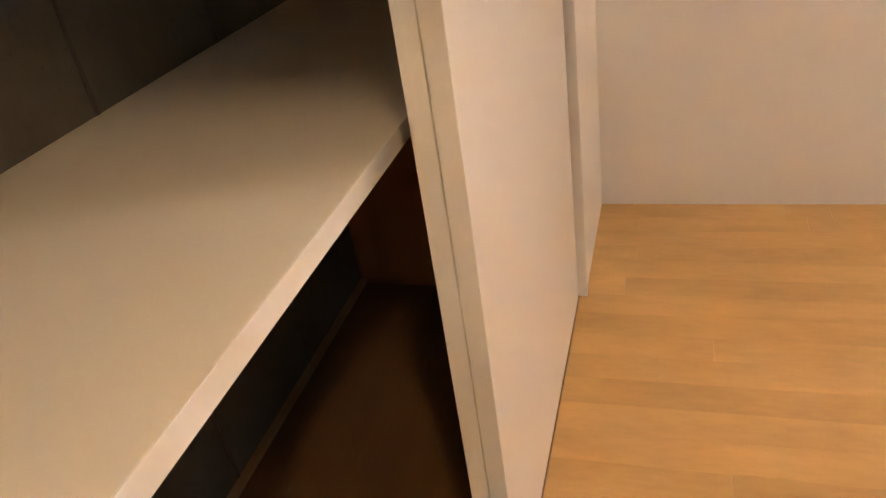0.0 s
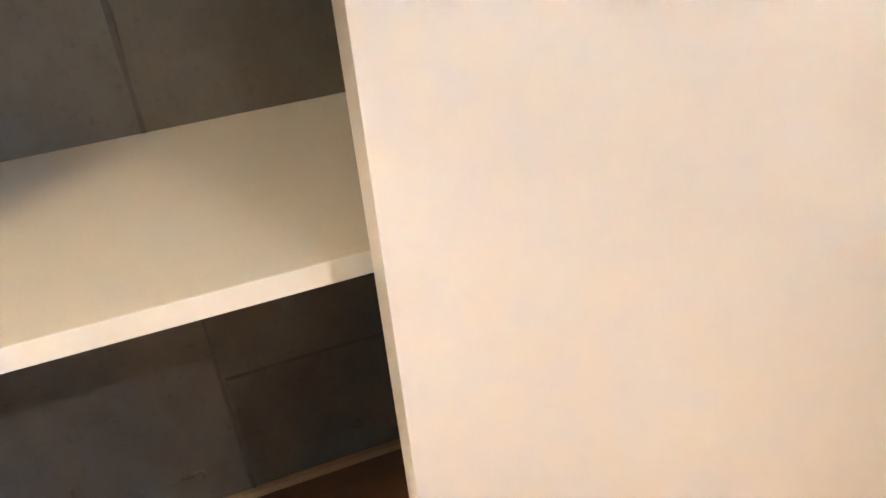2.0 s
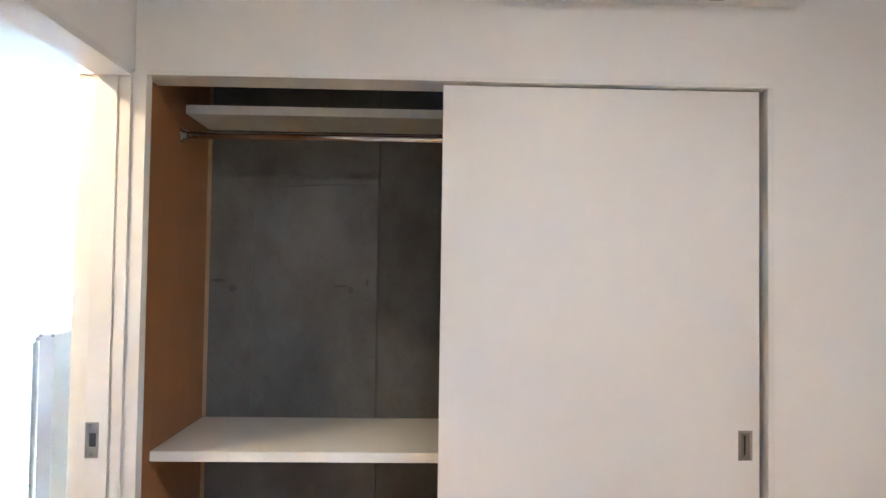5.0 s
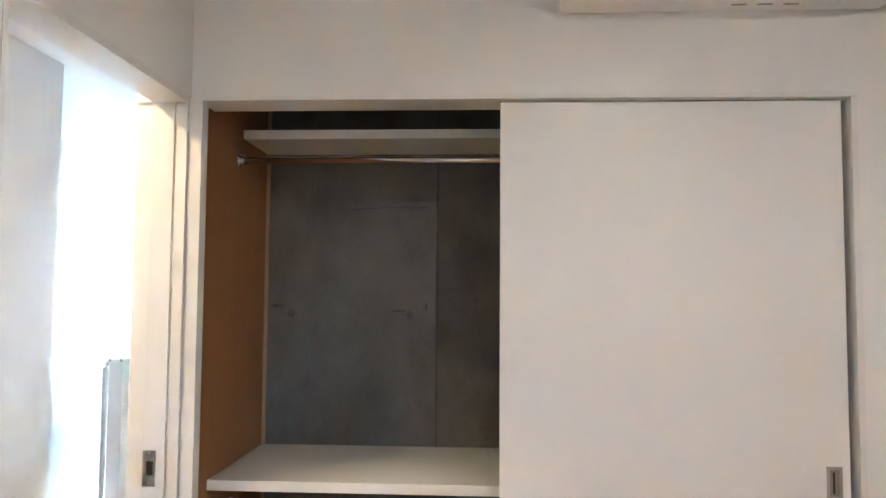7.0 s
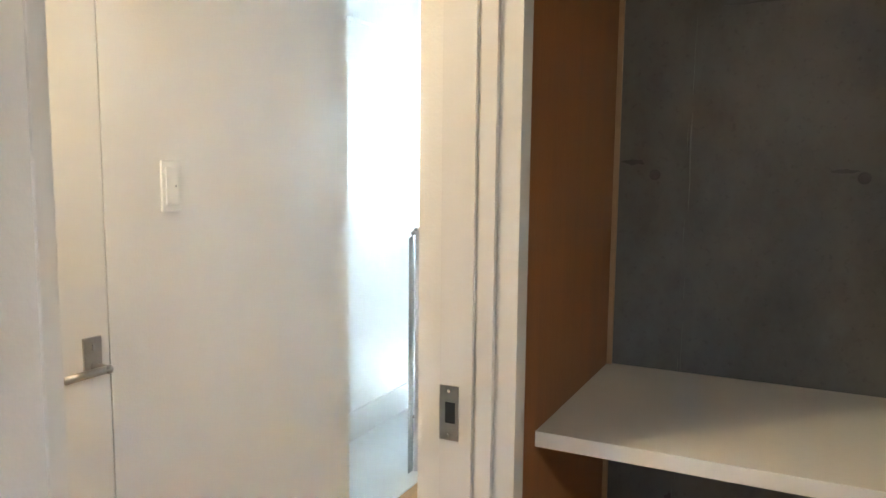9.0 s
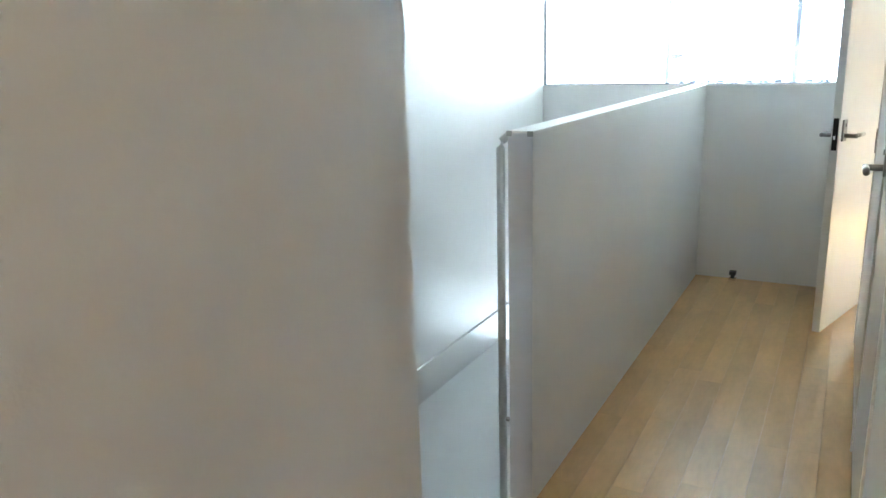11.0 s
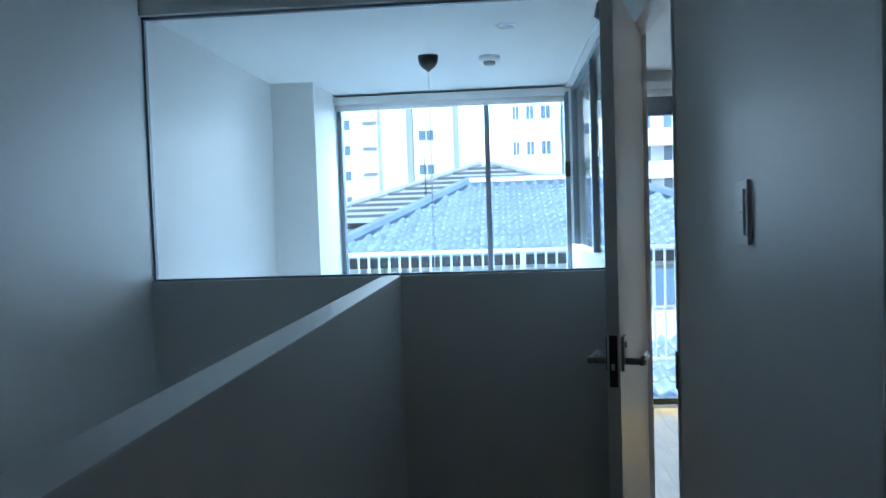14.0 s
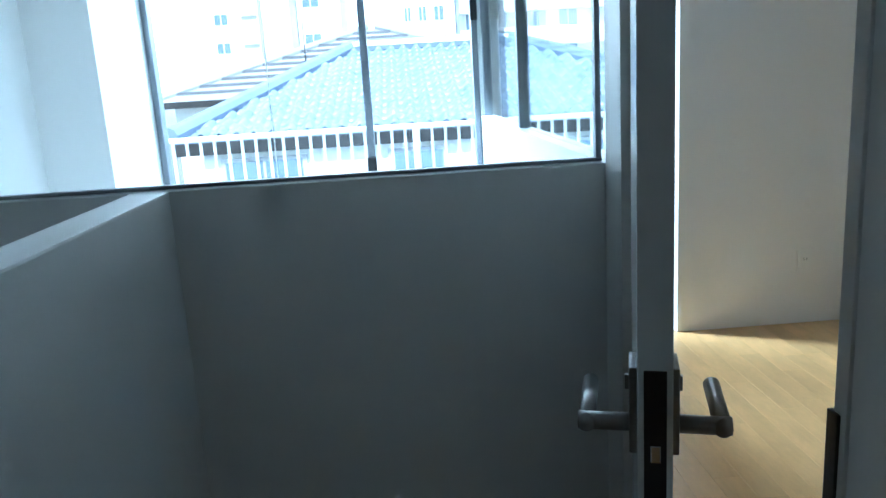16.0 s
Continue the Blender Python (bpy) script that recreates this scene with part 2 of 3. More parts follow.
# ---- structure ----
H = 2.45   # ceiling of bedroom and hall
V = 2.14   # ceiling of the void
XW = -1.81
built("wall_bedroom_west", boxes((0.07, 0.165, -3.4, -0.755, 0, H), (0.07, 0.165, -0.755, 0.105, 2.01, H), (0, 0.165, 0.118, 1.705, 0, H), (0, 0.165, 0.105, 0.118, 2.0, H)), WALL, "white papered wall between bedroom and hall", "wall")
built("wall_hall_east", boxes((0, 0.12, 1.705, 2.535, 1.945, H), (0, 0.06, 2.535, 3.595, 0, H), (0, 0.06, 3.595, 4.315, 1.945, H), (0, 0.06, 4.315, 4.415, 0, H)), WALL, "white papered hall wall with two door openings", "wall")
built("wall_bedroom_north", boxes((0.165, 2.58, 0.105, 0.225, 2.0, H), (2.045, 2.58, 0.105, 0.225, 0, 2.0)), WALL, "white papered wall above and beside the closet", "wall")
# The window opening is assumed, placed and sized for the cool light it admits.
built("wall_bedroom_east", boxes((2.58, 2.7, -3.4, -2.9, 0, H), (2.58, 2.7, -2.5, 6.65, 0, H), (2.58, 2.7, -2.9, -2.5, 0, 1.3), (2.58, 2.7, -2.9, -2.5, 2.1, H)), WALL, "white papered east wall with an assumed window opening", "wall")
built("wall_bedroom_south", boxes((0, 2.7, -3.52, -3.4, 0, H)), WALL, "plain white papered wall closing the bedroom", "wall")
built("wall_closet_back", boxes((0.165, 2.58, 0.80, 1.0, 0, H)), CONC, "bare board-formed grey concrete wall with stains", "wall")
built("wall_store_north", boxes((0.06, 2.58, 2.65, 2.75, 0, H)), WALL, "plain white wall of the far room", "wall")
built("wall_hall_west", boxes((-0.96, -0.84, -2.3, -0.66, 0, H), (-0.96, -0.84, -0.66, 0.135, 1.945, H), (-0.96, -0.84, 0.135, 1.16, -2.7, H)), WALL, "white papered hall wall ending at the stair opening", "wall")
built("wall_stair_south", boxes((-1.95, -0.96, 1.04, 1.16, -2.7, H)), WALL, "white papered end wall of the stairwell", "wall")
built("wall_west_room", boxes((-1.1, -1.0, -0.9, 0.3, 0, H), (-1.0, -0.96, -0.9, -0.8, 0, H), (-1.0, -0.96, 0.2, 0.3, 0, H)), WALL, "plain wall behind the shut west door", "wall")
built("wall_hall_south", boxes((-0.96, 0.0, -2.42, -2.3, 0, H)), WALL, "plain white wall closing the hall", "wall")
built("wall_stair_west", boxes((-1.95, -1.83, 1.16, 6.65, -2.7, H)), WALL, "tall white papered wall along stairwell and void", "wall")
built("wall_stair_west_liner", boxes((-1.83, XW, 1.16, 6.65, -0.3, H)), WALL, "white wall lining ending above the lower storey", "wall")
built("bulkhead_west", boxes((XW, -1.746, 1.16, 4.42, 2.195, H)), WALL, "narrow white bulkhead along the stair wall", "bulkhead")
built("parapet", boxes((-0.912, -0.838, 1.80, 4.42, -0.3, 1.106), bevel=0.004), WALL, "white half-height stair parapet with a flat top", "half wall")
built("wall_half_north", boxes((XW, 0.0, 4.42, 4.51, -0.3, 1.106), bevel=0.003), WALL, "white half-height wall under the inner glazing", "half wall")
built("beam_glass", boxes((XW, 0.0, 4.42, 4.54, 2.125, H)), WALL, "white ceiling beam above the inner glazing", "beam")
built("column_corner", boxes((XW, -1.55, 6.05, 6.65, -2.7, V)), WALL, "white boxed column in the window corner", "column")
built("wall_half_void", boxes((0.0, 0.065, 4.415, 6.65, -0.3, 1.105), bevel=0.003), WALL, "white half-height wall between void and far room", "half wall")
built("beam_void_east", boxes((-0.02, 0.066, 4.54, 6.65, 2.13, H)), WALL, "white beam above the far room's inner window", "beam")
built("wall_north", boxes((-1.95, 0.0, 6.65, 6.8, 2.11, H), (0.0, 0.86, 6.65, 6.8, 2.05, H), (-1.95, -1.55, 6.65, 6.8, -2.7, 2.11), (0.0, 0.10, 6.65, 6.8, -2.7, 2.05), (0.82, 0.9, 6.65, 6.8, 0, 2.05), (0.9, 2.7, 6.46, 6.8, 0, H), (0.10, 0.82, 6.65, 6.8, -2.7, 0.02), (0.82, 2.7, 6.65, 6.8, -2.7, 0)), WALL, "white north wall with two tall windows", "wall")
built("wall_lower_south", boxes((-1.95, 0.12, 1.0, 1.12, -2.7, -0.3), (0.0, 0.12, 1.12, 6.65, -2.7, -0.3)), WALL, "white walls of the lower storey", "wall")
# The first slab overhangs the south wall, an unseen shade against the sun.
built("ceiling", boxes((0.0, 2.7, -5.6, 6.8, H, H + 0.2), (-2.0, 0.0, -2.5, 6.8, H, H + 0.2)), CEIL, "flat white ceiling with an added overhang as sun shade", "ceiling")
built("ceiling_void", boxes((XW, -0.02, 4.54, 6.65, V, V + 0.1)), CEIL, "flat white ceiling with an added overhang as sun shade over the void", "ceiling")
built("ceiling_far_room", boxes((0.066, 2.58, 2.75, 6.46, 2.21, 2.3), (0.066, 0.9, 6.46, 6.65, 2.21, 2.3)), CEIL, "flat white ceiling with an added overhang as sun shade of the far room", "ceiling")
built("floor_slab_bedroom", boxes((0.0, 2.7, -3.52, 0.1225, -0.3, -0.012), (0.0, 2.7, 0.1225, 2.75, -0.3, -0.022)), BATT, "timber subfloor under the boards", "floor")
built("floor_slab_hall", boxes((-0.912, 0.0, -2.42, 1.79, -0.3, -0.012), (-0.838, 0.0, 1.79, 4.42, -0.3, -0.012), (0.0, 2.7, 2.75, 6.65, -0.3, -0.012)), BATT, "timber subfloor of hall and far room", "floor")
# Lower floor is set pale so that it bounces more light up the void.
built("floor_lower", boxes((-1.95, 0.0, 1.0, 6.8, -2.8, -2.7)), MELA, "floor of the lower storey, set pale to bounce light", "floor")
built("floor_edge_trim", boxes((-0.916, -0.842, 1.16, 1.797, -0.3, 0.0015), bevel=0.002), STEPW, "white nosing where the floor meets the stairs", "trim")

built("skirting_landing", boxes((XW, XW + 0.012, 1.163, 4.42, -0.309, -0.13), bevel=0.002), TRIM, "white skirting board along the stair landing", "skirting")

# closet lining
built("closet_side_panel", boxes((0.168, 0.19, 0.115, 0.798, 0.0, 2.3), bevel=0.001), PLYW, "reddish-brown lauan plywood closet side", "panel")
built("closet_side_panel_east", boxes((2.05, 2.072, 0.226, 0.798, 0.0, 2.3), bevel=0.001), PLYW, "reddish-brown lauan plywood closet side", "panel")
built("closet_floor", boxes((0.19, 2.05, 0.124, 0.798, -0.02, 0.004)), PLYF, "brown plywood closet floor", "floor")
built("closet_ceiling", boxes((0.168, 2.072, 0.226, 0.798, 2.3, 2.32)), PLYW, "dark plywood closet top", "ceiling")
built("closet_base_batten", boxes((0.19, 2.05, 0.782, 0.799, 0.004, 0.022), bevel=0.002), BATT, "thin pale wood batten along closet back", "trim")
built("closet_corner_batten", boxes((0.1905, 0.203, 0.787, 0.799, 0.022, 2.3), (0.1905, 0.2, 0.23, 0.782, 0.004, 0.014), bevel=0.002), BATT, "thin pale wood corner bead", "trim")
built("closet_frame", boxes((0.166, 0.206, 0.085, 0.132, 0, 2.0), (0.206, 2.045, 0.095, 0.21, 2.0, 2.012), (2.028, 2.046, 0.10, 0.205, 0, 2.0), bevel=0.002), TRIM, "slim white closet door frame", "frame")
built("door_frame_bedroom", boxes((0.066, 0.128, 0.075, 0.117, 0, 2.0), (0.136, 0.1655, 0.075, 0.117, 0, 2.0), (0.128, 0.136, 0.083, 0.117, 0, 2.0), (0.066, 0.168, -0.755, -0.74, 0, 2.0), (0.066, 0.168, -0.74, 0.075, 1.99, 2.012), bevel=0.0015), TRIM, "white painted bedroom door frame", "frame")
built("door_frame_store", boxes((-0.006, 0.12, 1.705, 1.722, 0, 1.945), (-0.006, 0.12, 2.524, 2.54, 0, 1.945), (-0.006, 0.12, 1.722, 2.524, 1.928, 1.946), bevel=0.0015), TRIM, "slim white door frame in the hall", "frame")
built("door_frame_far", boxes((-0.004, 0.064, 3.59, 3.61, 0, 1.945), (-0.004, 0.064, 4.30, 4.32, 0, 1.945), (-0.004, 0.064, 3.61, 4.30, 1.93, 1.946), bevel=0.0015), TRIM, "slim white door frame to the far room", "frame")
# Frame of the unseen, assumed window in the east wall.
built("window_bedroom_assumed", boxes((2.62, 2.68, -2.9, -2.87, 1.3, 2.1), (2.62, 2.68, -2.53, -2.5, 1.3, 2.1), (2.62, 2.68, -2.87, -2.53, 1.3, 1.33), (2.62, 2.68, -2.87, -2.53, 2.07, 2.1)), ALU, "grey aluminium frame of an unseen, assumed window", "window")


def concrete_details():
    """Formwork joints and tie holes on the closet's back wall."""
    wall = bpy.data.objects["wall_closet_back"]
    for x in (0.368, 0.842, 1.247, 1.65):
        bm = boxes((x - 0.004, x + 0.004, 0.796, 0.802, 0.02, 2.3))
        rng = random.Random(int(x * 1000))
        bmesh.ops.subdivide_edges(bm, edges=[e for e in bm.edges if abs(e.verts[0].co.z - e.verts[1].co.z) > 1], cuts=40)
        for v in bm.verts:
            v.co.x += rng.uniform(-0.0022, 0.0022)
        part("joint", bm, JOINT if x in (0.842, 1.247) else CONC, wall)
    part("joint", boxes((0.85, 2.05, 0.797, 0.802, 0.335, 0.341)), JOINT, wall)
    lip = boxes((0.43, 0.8, 0.7975, 0.802, 1.7655, 1.769))
    bmesh.ops.subdivide_edges(lip, edges=[e for e in lip.edges if abs(e.verts[0].co.x - e.verts[1].co.x) > 0.1], cuts=24)
    for v in lip.verts:
        v.co.z += 0.006 * math.sin(v.co.x * 11) + 0.0015 * math.sin(v.co.x * 90)
    part("joint", lip, JOINT, wall)
    for x, z in ((0.29, 1.37), (0.74, 1.37), (0.742, 0.108), (1.1, 1.37), (1.1, 0.108), (0.302, 0.126)):
        bm = lathe([(0.014, 0.0), (0.013, 0.003), (0.009, 0.003), (0.008, 0.0012)], 16)
        bm.transform(pose(x, 0.80, z, 90, 0, 0))
        part("tie_hole", bm, HOLE, wall, "dark round form-tie hole")

    rng = random.Random(11)
    for x, z, w, h in ((0.235, 1.40, 0.03, 0.008), (0.70, 1.385, 0.035, 0.006), (0.80, 1.40, 0.006, 0.02), (0.60, 0.33, 0.03, 0.012), (0.36, 0.55, 0.012, 0.03), (0.5, 0.16, 0.006, 0.03), (0.72, 0.11, 0.02, 0.008)):
        bm = bmesh.new()
        ring = []
        for k in range(18):
            a = 2 * math.pi * k / 18
            q = rng.uniform(0.55, 1.1)
            ring.append(bm.verts.new((x + w * q * math.cos(a), 0.7992, z + h * q * math.sin(a))))
        bm.faces.new(ring)
        part("stain", bm, STAIN, wall, "dark irregular stain")


concrete_details()


# ---- doors ----
def lever_set(parent, x, y, z, side, toward, m=SATIN):
    """A lever handle on a face whose normal is +-x (side), its arm along +-y (toward)."""
    part("rose_plate", boxes((min(x, x + side * 0.008), max(x, x + side * 0.008), y - 0.024, y + 0.024, z - 0.024, z + 0.07), bevel=0.0025), m, parent, "square satin metal rose")
    part("spindle", tube([(x, y, z), (x + side * 0.03, y, z), (x + side * 0.061, y, z)], 0.0098, 16), m, parent, "round metal spindle", True)
    end = tube([(x + side * 0.052, y - toward * 0.0105, z), (x + side * 0.052, y + toward * 0.05, z), (x + side * 0.052, y + toward * 0.11, z)], 0.0095, 16)
    bmesh.ops.bevel(end, geom=[e for e in end.edges if len(e.link_faces) == 2 and max(len(f.verts) for f in e.link_faces) > 4], offset=0.0015, segments=2, affect='EDGES')
    part("lever", end, m, parent, "round metal lever arm", True)
    part("lock_turn", boxes((min(x, x + side * 0.012), max(x, x + side * 0.012), y - 0.003, y + 0.003, z + 0.038, z + 0.054), bevel=0.001), m, parent)


def hinged_door(name, label, width, height, place, lever_sides, m_lever, toward=1, grip=0.915):
    """A flush leaf from the hinge at the origin along -y, its thickness along +x."""
    ob = thing(name, label, "door", place)
    part("leaf", boxes((0, 0.034, -width, 0, 0.008, height), bevel=0.0015), GLOSSW, ob)
    for s in lever_sides:
        lever_set(ob, 0.034 if s > 0 else 0.0, -width + 0.05, grip, s, toward, m_lever)
    part("latch_plate", boxes((0.006, 0.028, -width - 0.0015, -width + 0.001, grip - 0.062, grip + 0.078), bevel=0.001), DARK, ob, "dark latch face plate")
    part("latch", boxes((0.012, 0.022, -width - 0.009, -width, grip - 0.015, grip + 0.003), bevel=0.001), CHROME, ob)
    for z in (0.2, height - 0.2):
        b = tube([(0.0, 0.004, z - 0.045), (0.0, 0.004, z + 0.045)], 0.006, 10)
        part("hinge", b, SATIN, ob, "", True)
    return ob


hinged_door("open_door", "white flush door standing partly open into the hall", 0.667, 1.925, pose(0.015, 4.29, 0.0, 0, 0, -16.5) @ pose(-0.004, 0, 0), (1, -1), NICKEL)
hinged_door("closed_store_door", "white glossy flush door, shut, in the hall wall", 0.796, 1.925, pose(0.034, 1.725, 0, 0, 0, 180), (1,), NICKEL, 1, 0.95)
hinged_door("closed_west_door", "white flush door, shut, with satin lever", 0.782, 1.94, pose(-0.875, -0.65, 0, 0, 0, 0) @ Matrix.Diagonal((1, -1, 1, 1)), (1,), SATIN)
hinged_door("bedroom_door", "white flush bedroom door standing open in the hall", 0.716, 1.975, pose(0.06, -0.745, 0, 0, 0, -124.3), (-1,), SATIN)


def strike(x0, x1, y, z, name_label):
    ob = thing("strike_plate", name_label, "strike plate")
    part("plate", boxes((x0, x1, y - 0.0025, y, z - 0.05, z + 0.05), bevel=0.0008), SATIN, ob)
    part("latch_hole", boxes((x0 + 0.012, x1 - 0.006, y - 0.004, y - 0.001, z - 0.018, z + 0.02), bevel=0.0008), BLACK, ob, "dark latch opening")
    for dz in (-0.04, 0.04):
        bm = lathe([(0.003, 0), (0.003, 0.001), (0.0015, 0.0014)], 10)
        bm.transform(pose((x0 + x1) / 2, y - 0.0025, z + dz, 90, 0, 0))
        part("screw", bm, CHROME, ob)
    return ob


strike(0.067, 0.104, 0.075, 0.955, "satin metal strike plate set in the door jamb")
far = strike(0.03, 0.05, 0.0, 0.905, "dark metal strike plate on the far door jamb")
part("lip", boxes((-0.007, 0.03, -0.006, 0.012, 0.855, 0.955), bevel=0.001), DARK, far, "dark bent strike lip")
far.matrix_world = pose(0.0, 3.6105, 0.0) @ Matrix.Diagonal((1, -1, 1, 1))


def sliding_door(x0, x1, y0, label):
    ob = thing("sliding_closet_door", label, "sliding door", None, "closet doors")
    part("panel", boxes((x0, x1, y0, y0 + 0.03, 0.006, 1.996), bevel=0.0015), DOORW, ob)
    return ob


front = sliding_door(1.062, 2.012, 0.124, "white sliding closet door with a recessed metal pull")
part("pull_frame", boxes((1.948, 1.956, 0.1215, 0.126, 0.897, 0.985), (1.982, 1.99, 0.1215, 0.126, 0.897, 0.985), (1.956, 1.982, 0.1215, 0.126, 0.897, 0.905), (1.956, 1.982, 0.1215, 0.126, 0.977, 0.985), bevel=0.0008), SATIN, front, "rectangular satin metal finger pull")
part("pull_cup", boxes((1.956, 1.982, 0.1232, 0.1238, 0.905, 0.977)), mat("pull_cup_metal", (0.28, 0.25, 0.22), 0.45, 0.7), front, "recessed brown-grey metal cup")
part("pull_cup_edge", boxes((1.964, 1.97, 0.1222, 0.1234, 0.912, 0.97), bevel=0.0004), DARK, front)
sliding_door(1.064, 1.99, 0.1565, "white sliding closet door behind the other one")

# closet fittings
shelf = thing("closet_shelf", "cream melamine closet shelf with a pale front edge", "shelf", None, "closet shelves")
part("board", boxes((0.191, 2.049, 0.240, 0.799, 0.857, 0.886), bevel=0.001), MELA, shelf)
part("front_edge", boxes((0.191, 2.049, 0.2365, 0.2398, 0.856, 0.8865), bevel=0.001), PLAST, shelf, "white edging strip")
top_shelf = thing("closet_top_shelf", "cream melamine upper closet shelf above the rod", "shelf", None, "closet shelves")
part("board", boxes((0.191, 2.049, 0.505, 0.799, 1.974, 2.003), bevel=0.001), MELA, top_shelf)
part("front_edge", boxes((0.191, 2.049, 0.501, 0.5045, 1.973, 2.004), bevel=0.001), PLAST, top_shelf, "white edging strip")
rod = thing("hanging_rod", "chrome clothes rod below the upper closet shelf", "clothes rod")
part("bar", tube([(0.192, 0.465, 1.893), (2.048, 0.465, 1.893)], 0.0125, 18), CHROME, rod, "", True)
for x, s in ((0.1905, 90), (2.0495, -90)):
    bm = lathe([(0.026, 0), (0.026, 0.003), (0.018, 0.006), (0.016, 0.02)], 20)
    bm.transform(pose(x, 0.465, 1.893, 0, s, 0))
    part("end_bracket", bm, CHROME, rod, "", True)


# ---- wall fittings ----
def switch(place, w, h, label, bar=True):
    """A wall switch: the plate lies in the plane x = 0 and faces +x."""
    ob = thing("wall_switch", label, "switch", place, "wall switches")
    part("plate", boxes((0.0005, 0.008, -w / 2, w / 2, -h / 2, h / 2), bevel=0.002), PLAST, ob)
    part("rocker", boxes((0.008, 0.0115, -w * 0.32, w * 0.32, -h * 0.36, h * 0.36), bevel=0.0012), PLAST, ob, "white rocker key")
    part("indicator", boxes((0.0114, 0.0122, w * 0.14, w * 0.2, -h * 0.02, h * 0.02)), GREYP, ob)
    return ob


switch(pose(-0.84, 0.335, 1.327), 0.062, 0.13, "white wall switch beside the shut door")
switch(pose(0.0, 3.045, 1.318, 0, 0, 180), 0.075, 0.118, "white wall switch on the hall wall")

outlet = thing("wall_outlet", "white wall outlet plate low on the far room wall", "outlet", pose(1.53, 6.46, 0.315, 0, 0, -90))
part("plate", boxes((0.0005, 0.007, -0.036, 0.036, -0.06, 0.06), bevel=0.002), PLAST, outlet)
part("socket", boxes((0.007, 0.010, -0.018, 0.018, -0.034, 0.034), bevel=0.001), PLAST, outlet)
for dy in (-0.007, 0.007):
    part("slot", boxes((0.0098, 0.0105, dy - 0.001, dy + 0.001, 0.008, 0.02)), BLACK, outlet)


panel = thing("wall_control_panel", "small white control panel high on the far room wall", "control panel", pose(1.195, 6.46, 1.775, 0, 0, -90))
part("case", boxes((0.0005, 0.018, -0.056, 0.056, -0.062, 0.062), bevel=0.003), PLAST, panel)
part("screen", boxes((0.018, 0.019, -0.036, 0.036, 0.005, 0.045), bevel=0.0004), GREYP, panel, "small grey display")
part("button", boxes((0.018, 0.0205, -0.03, 0.03, -0.045, -0.02), bevel=0.001), PLAST, panel)


def air_conditioner():
    ob = thing("air_conditioner", "white wall-mounted split air conditioner above the closet", "air conditioner", pose(1.672, 0.105, 2.245))
    bm = bmesh.new()
    prof = [(0, 0), (-0.12, 0.0), (-0.18, 0.03), (-0.215, 0.09), (-0.22, 0.2), (-0.2, 0.25), (0, 0.255)]
    rings = [[bm.verts.new((x, y, z)) for y, z in prof] for x in (-0.44, 0.44)]
    for k in range(len(prof)):
        bm.faces.new((rings[0][k], rings[0][(k + 1) % len(prof)], rings[1][(k + 1) % len(prof)], rings[1][k]))
    bm.faces.new(rings[0])
    bm.faces.new(rings[1])
    bmesh.ops.bevel(bm, geom=bm.edges[:], offset=0.006, segments=2, affect='EDGES')
    part("casing", bm, PLAST, ob)
    flap = boxes((-0.37, 0.33, -0.03, 0.03, -0.003, 0.003), bevel=0.002)
    flap.transform(pose(0, -0.153, 0.0165, -27, 0, 0) @ pose(0, 0, -0.006))
    part("louvre_flap", flap, PLAST, ob, "white swing louvre")
    gap = boxes((-0.375, 0.335, -0.007, 0.007, -0.003, 0.003))
    gap.transform(pose(0, -0.122, -0.0005, 0, 0, 0))
    part("air_slot", gap, BLACK, ob, "dark air outlet slot")
    part("sensor", boxes((0.385, 0.41, -0.142, -0.125, -0.001, 0.012), bevel=0.002), GREYP, ob, "small grey receiver window")
    for i in range(3):
        part("label_bar", boxes((0.02 + i * 0.07, 0.06 + i * 0.07, -0.06, -0.05, -0.0012, 0.0005)), GREYP, ob)
    return ob


air_conditioner()


def ceiling_lamp(name, label, x, y, z, r):
    ob = thing(name, label, "ceiling lamp", pose(x, y, z))
    part("ring", lathe([(r, 0), (r, -0.006), (r * 0.86, -0.008), (r * 0.84, -0.002)], 32), PLAST, ob, "", True)
    part("diffuser", lathe([(r * 0.83, -0.001), (r * 0.83, -0.004), (r * 0.5, -0.005)], 32), LAMPW, ob, "glowing warm diffuser")
    return ob


ceiling_lamp("hall_downlight", "round warm downlight in the hall ceiling", -0.42, -0.6, H, 0.07)
ceiling_lamp("bedroom_ceiling_lamp", "round warm ceiling lamp in the bedroom", 1.66, -1.7, H, 0.1)
dl = thing("void_downlight", "small white recessed downlight above the void", "downlight", pose(-0.41, 4.94, V))
part("ring", lathe([(0.05, 0), (0.05, -0.004), (0.042, -0.005), (0.04, 0.0)], 28), PLAST, dl, "", True)
part("reflector", lathe([(0.039, -0.001), (0.03, -0.002), (0.01, -0.0025)], 28), CHROME, dl)

smoke = thing("smoke_detector", "round white smoke detector on the void ceiling", "smoke detector", pose(-0.496, 5.574, V))
part("base", lathe([(0.055, 0), (0.055, -0.012), (0.052, -0.022), (0.04, -0.026)], 28), PLAST, smoke, "", True)
part("sensor_cage", lathe([(0.03, -0.026), (0.03, -0.04), (0.022, -0.044)], 20), GREYP, smoke, "grey sensing chamber", True)

pend = thing("pendant_lamp", "black ceiling rose with a long pendant cord", "pendant lamp", pose(-0.807, 5.481, V))
part("ceiling_rose", lathe([(0.052, 0), (0.052, -0.014), (0.048, -0.035), (0.034, -0.058), (0.014, -0.07), (0.006, -0.08)], 28), BLACK, pend, "", True)
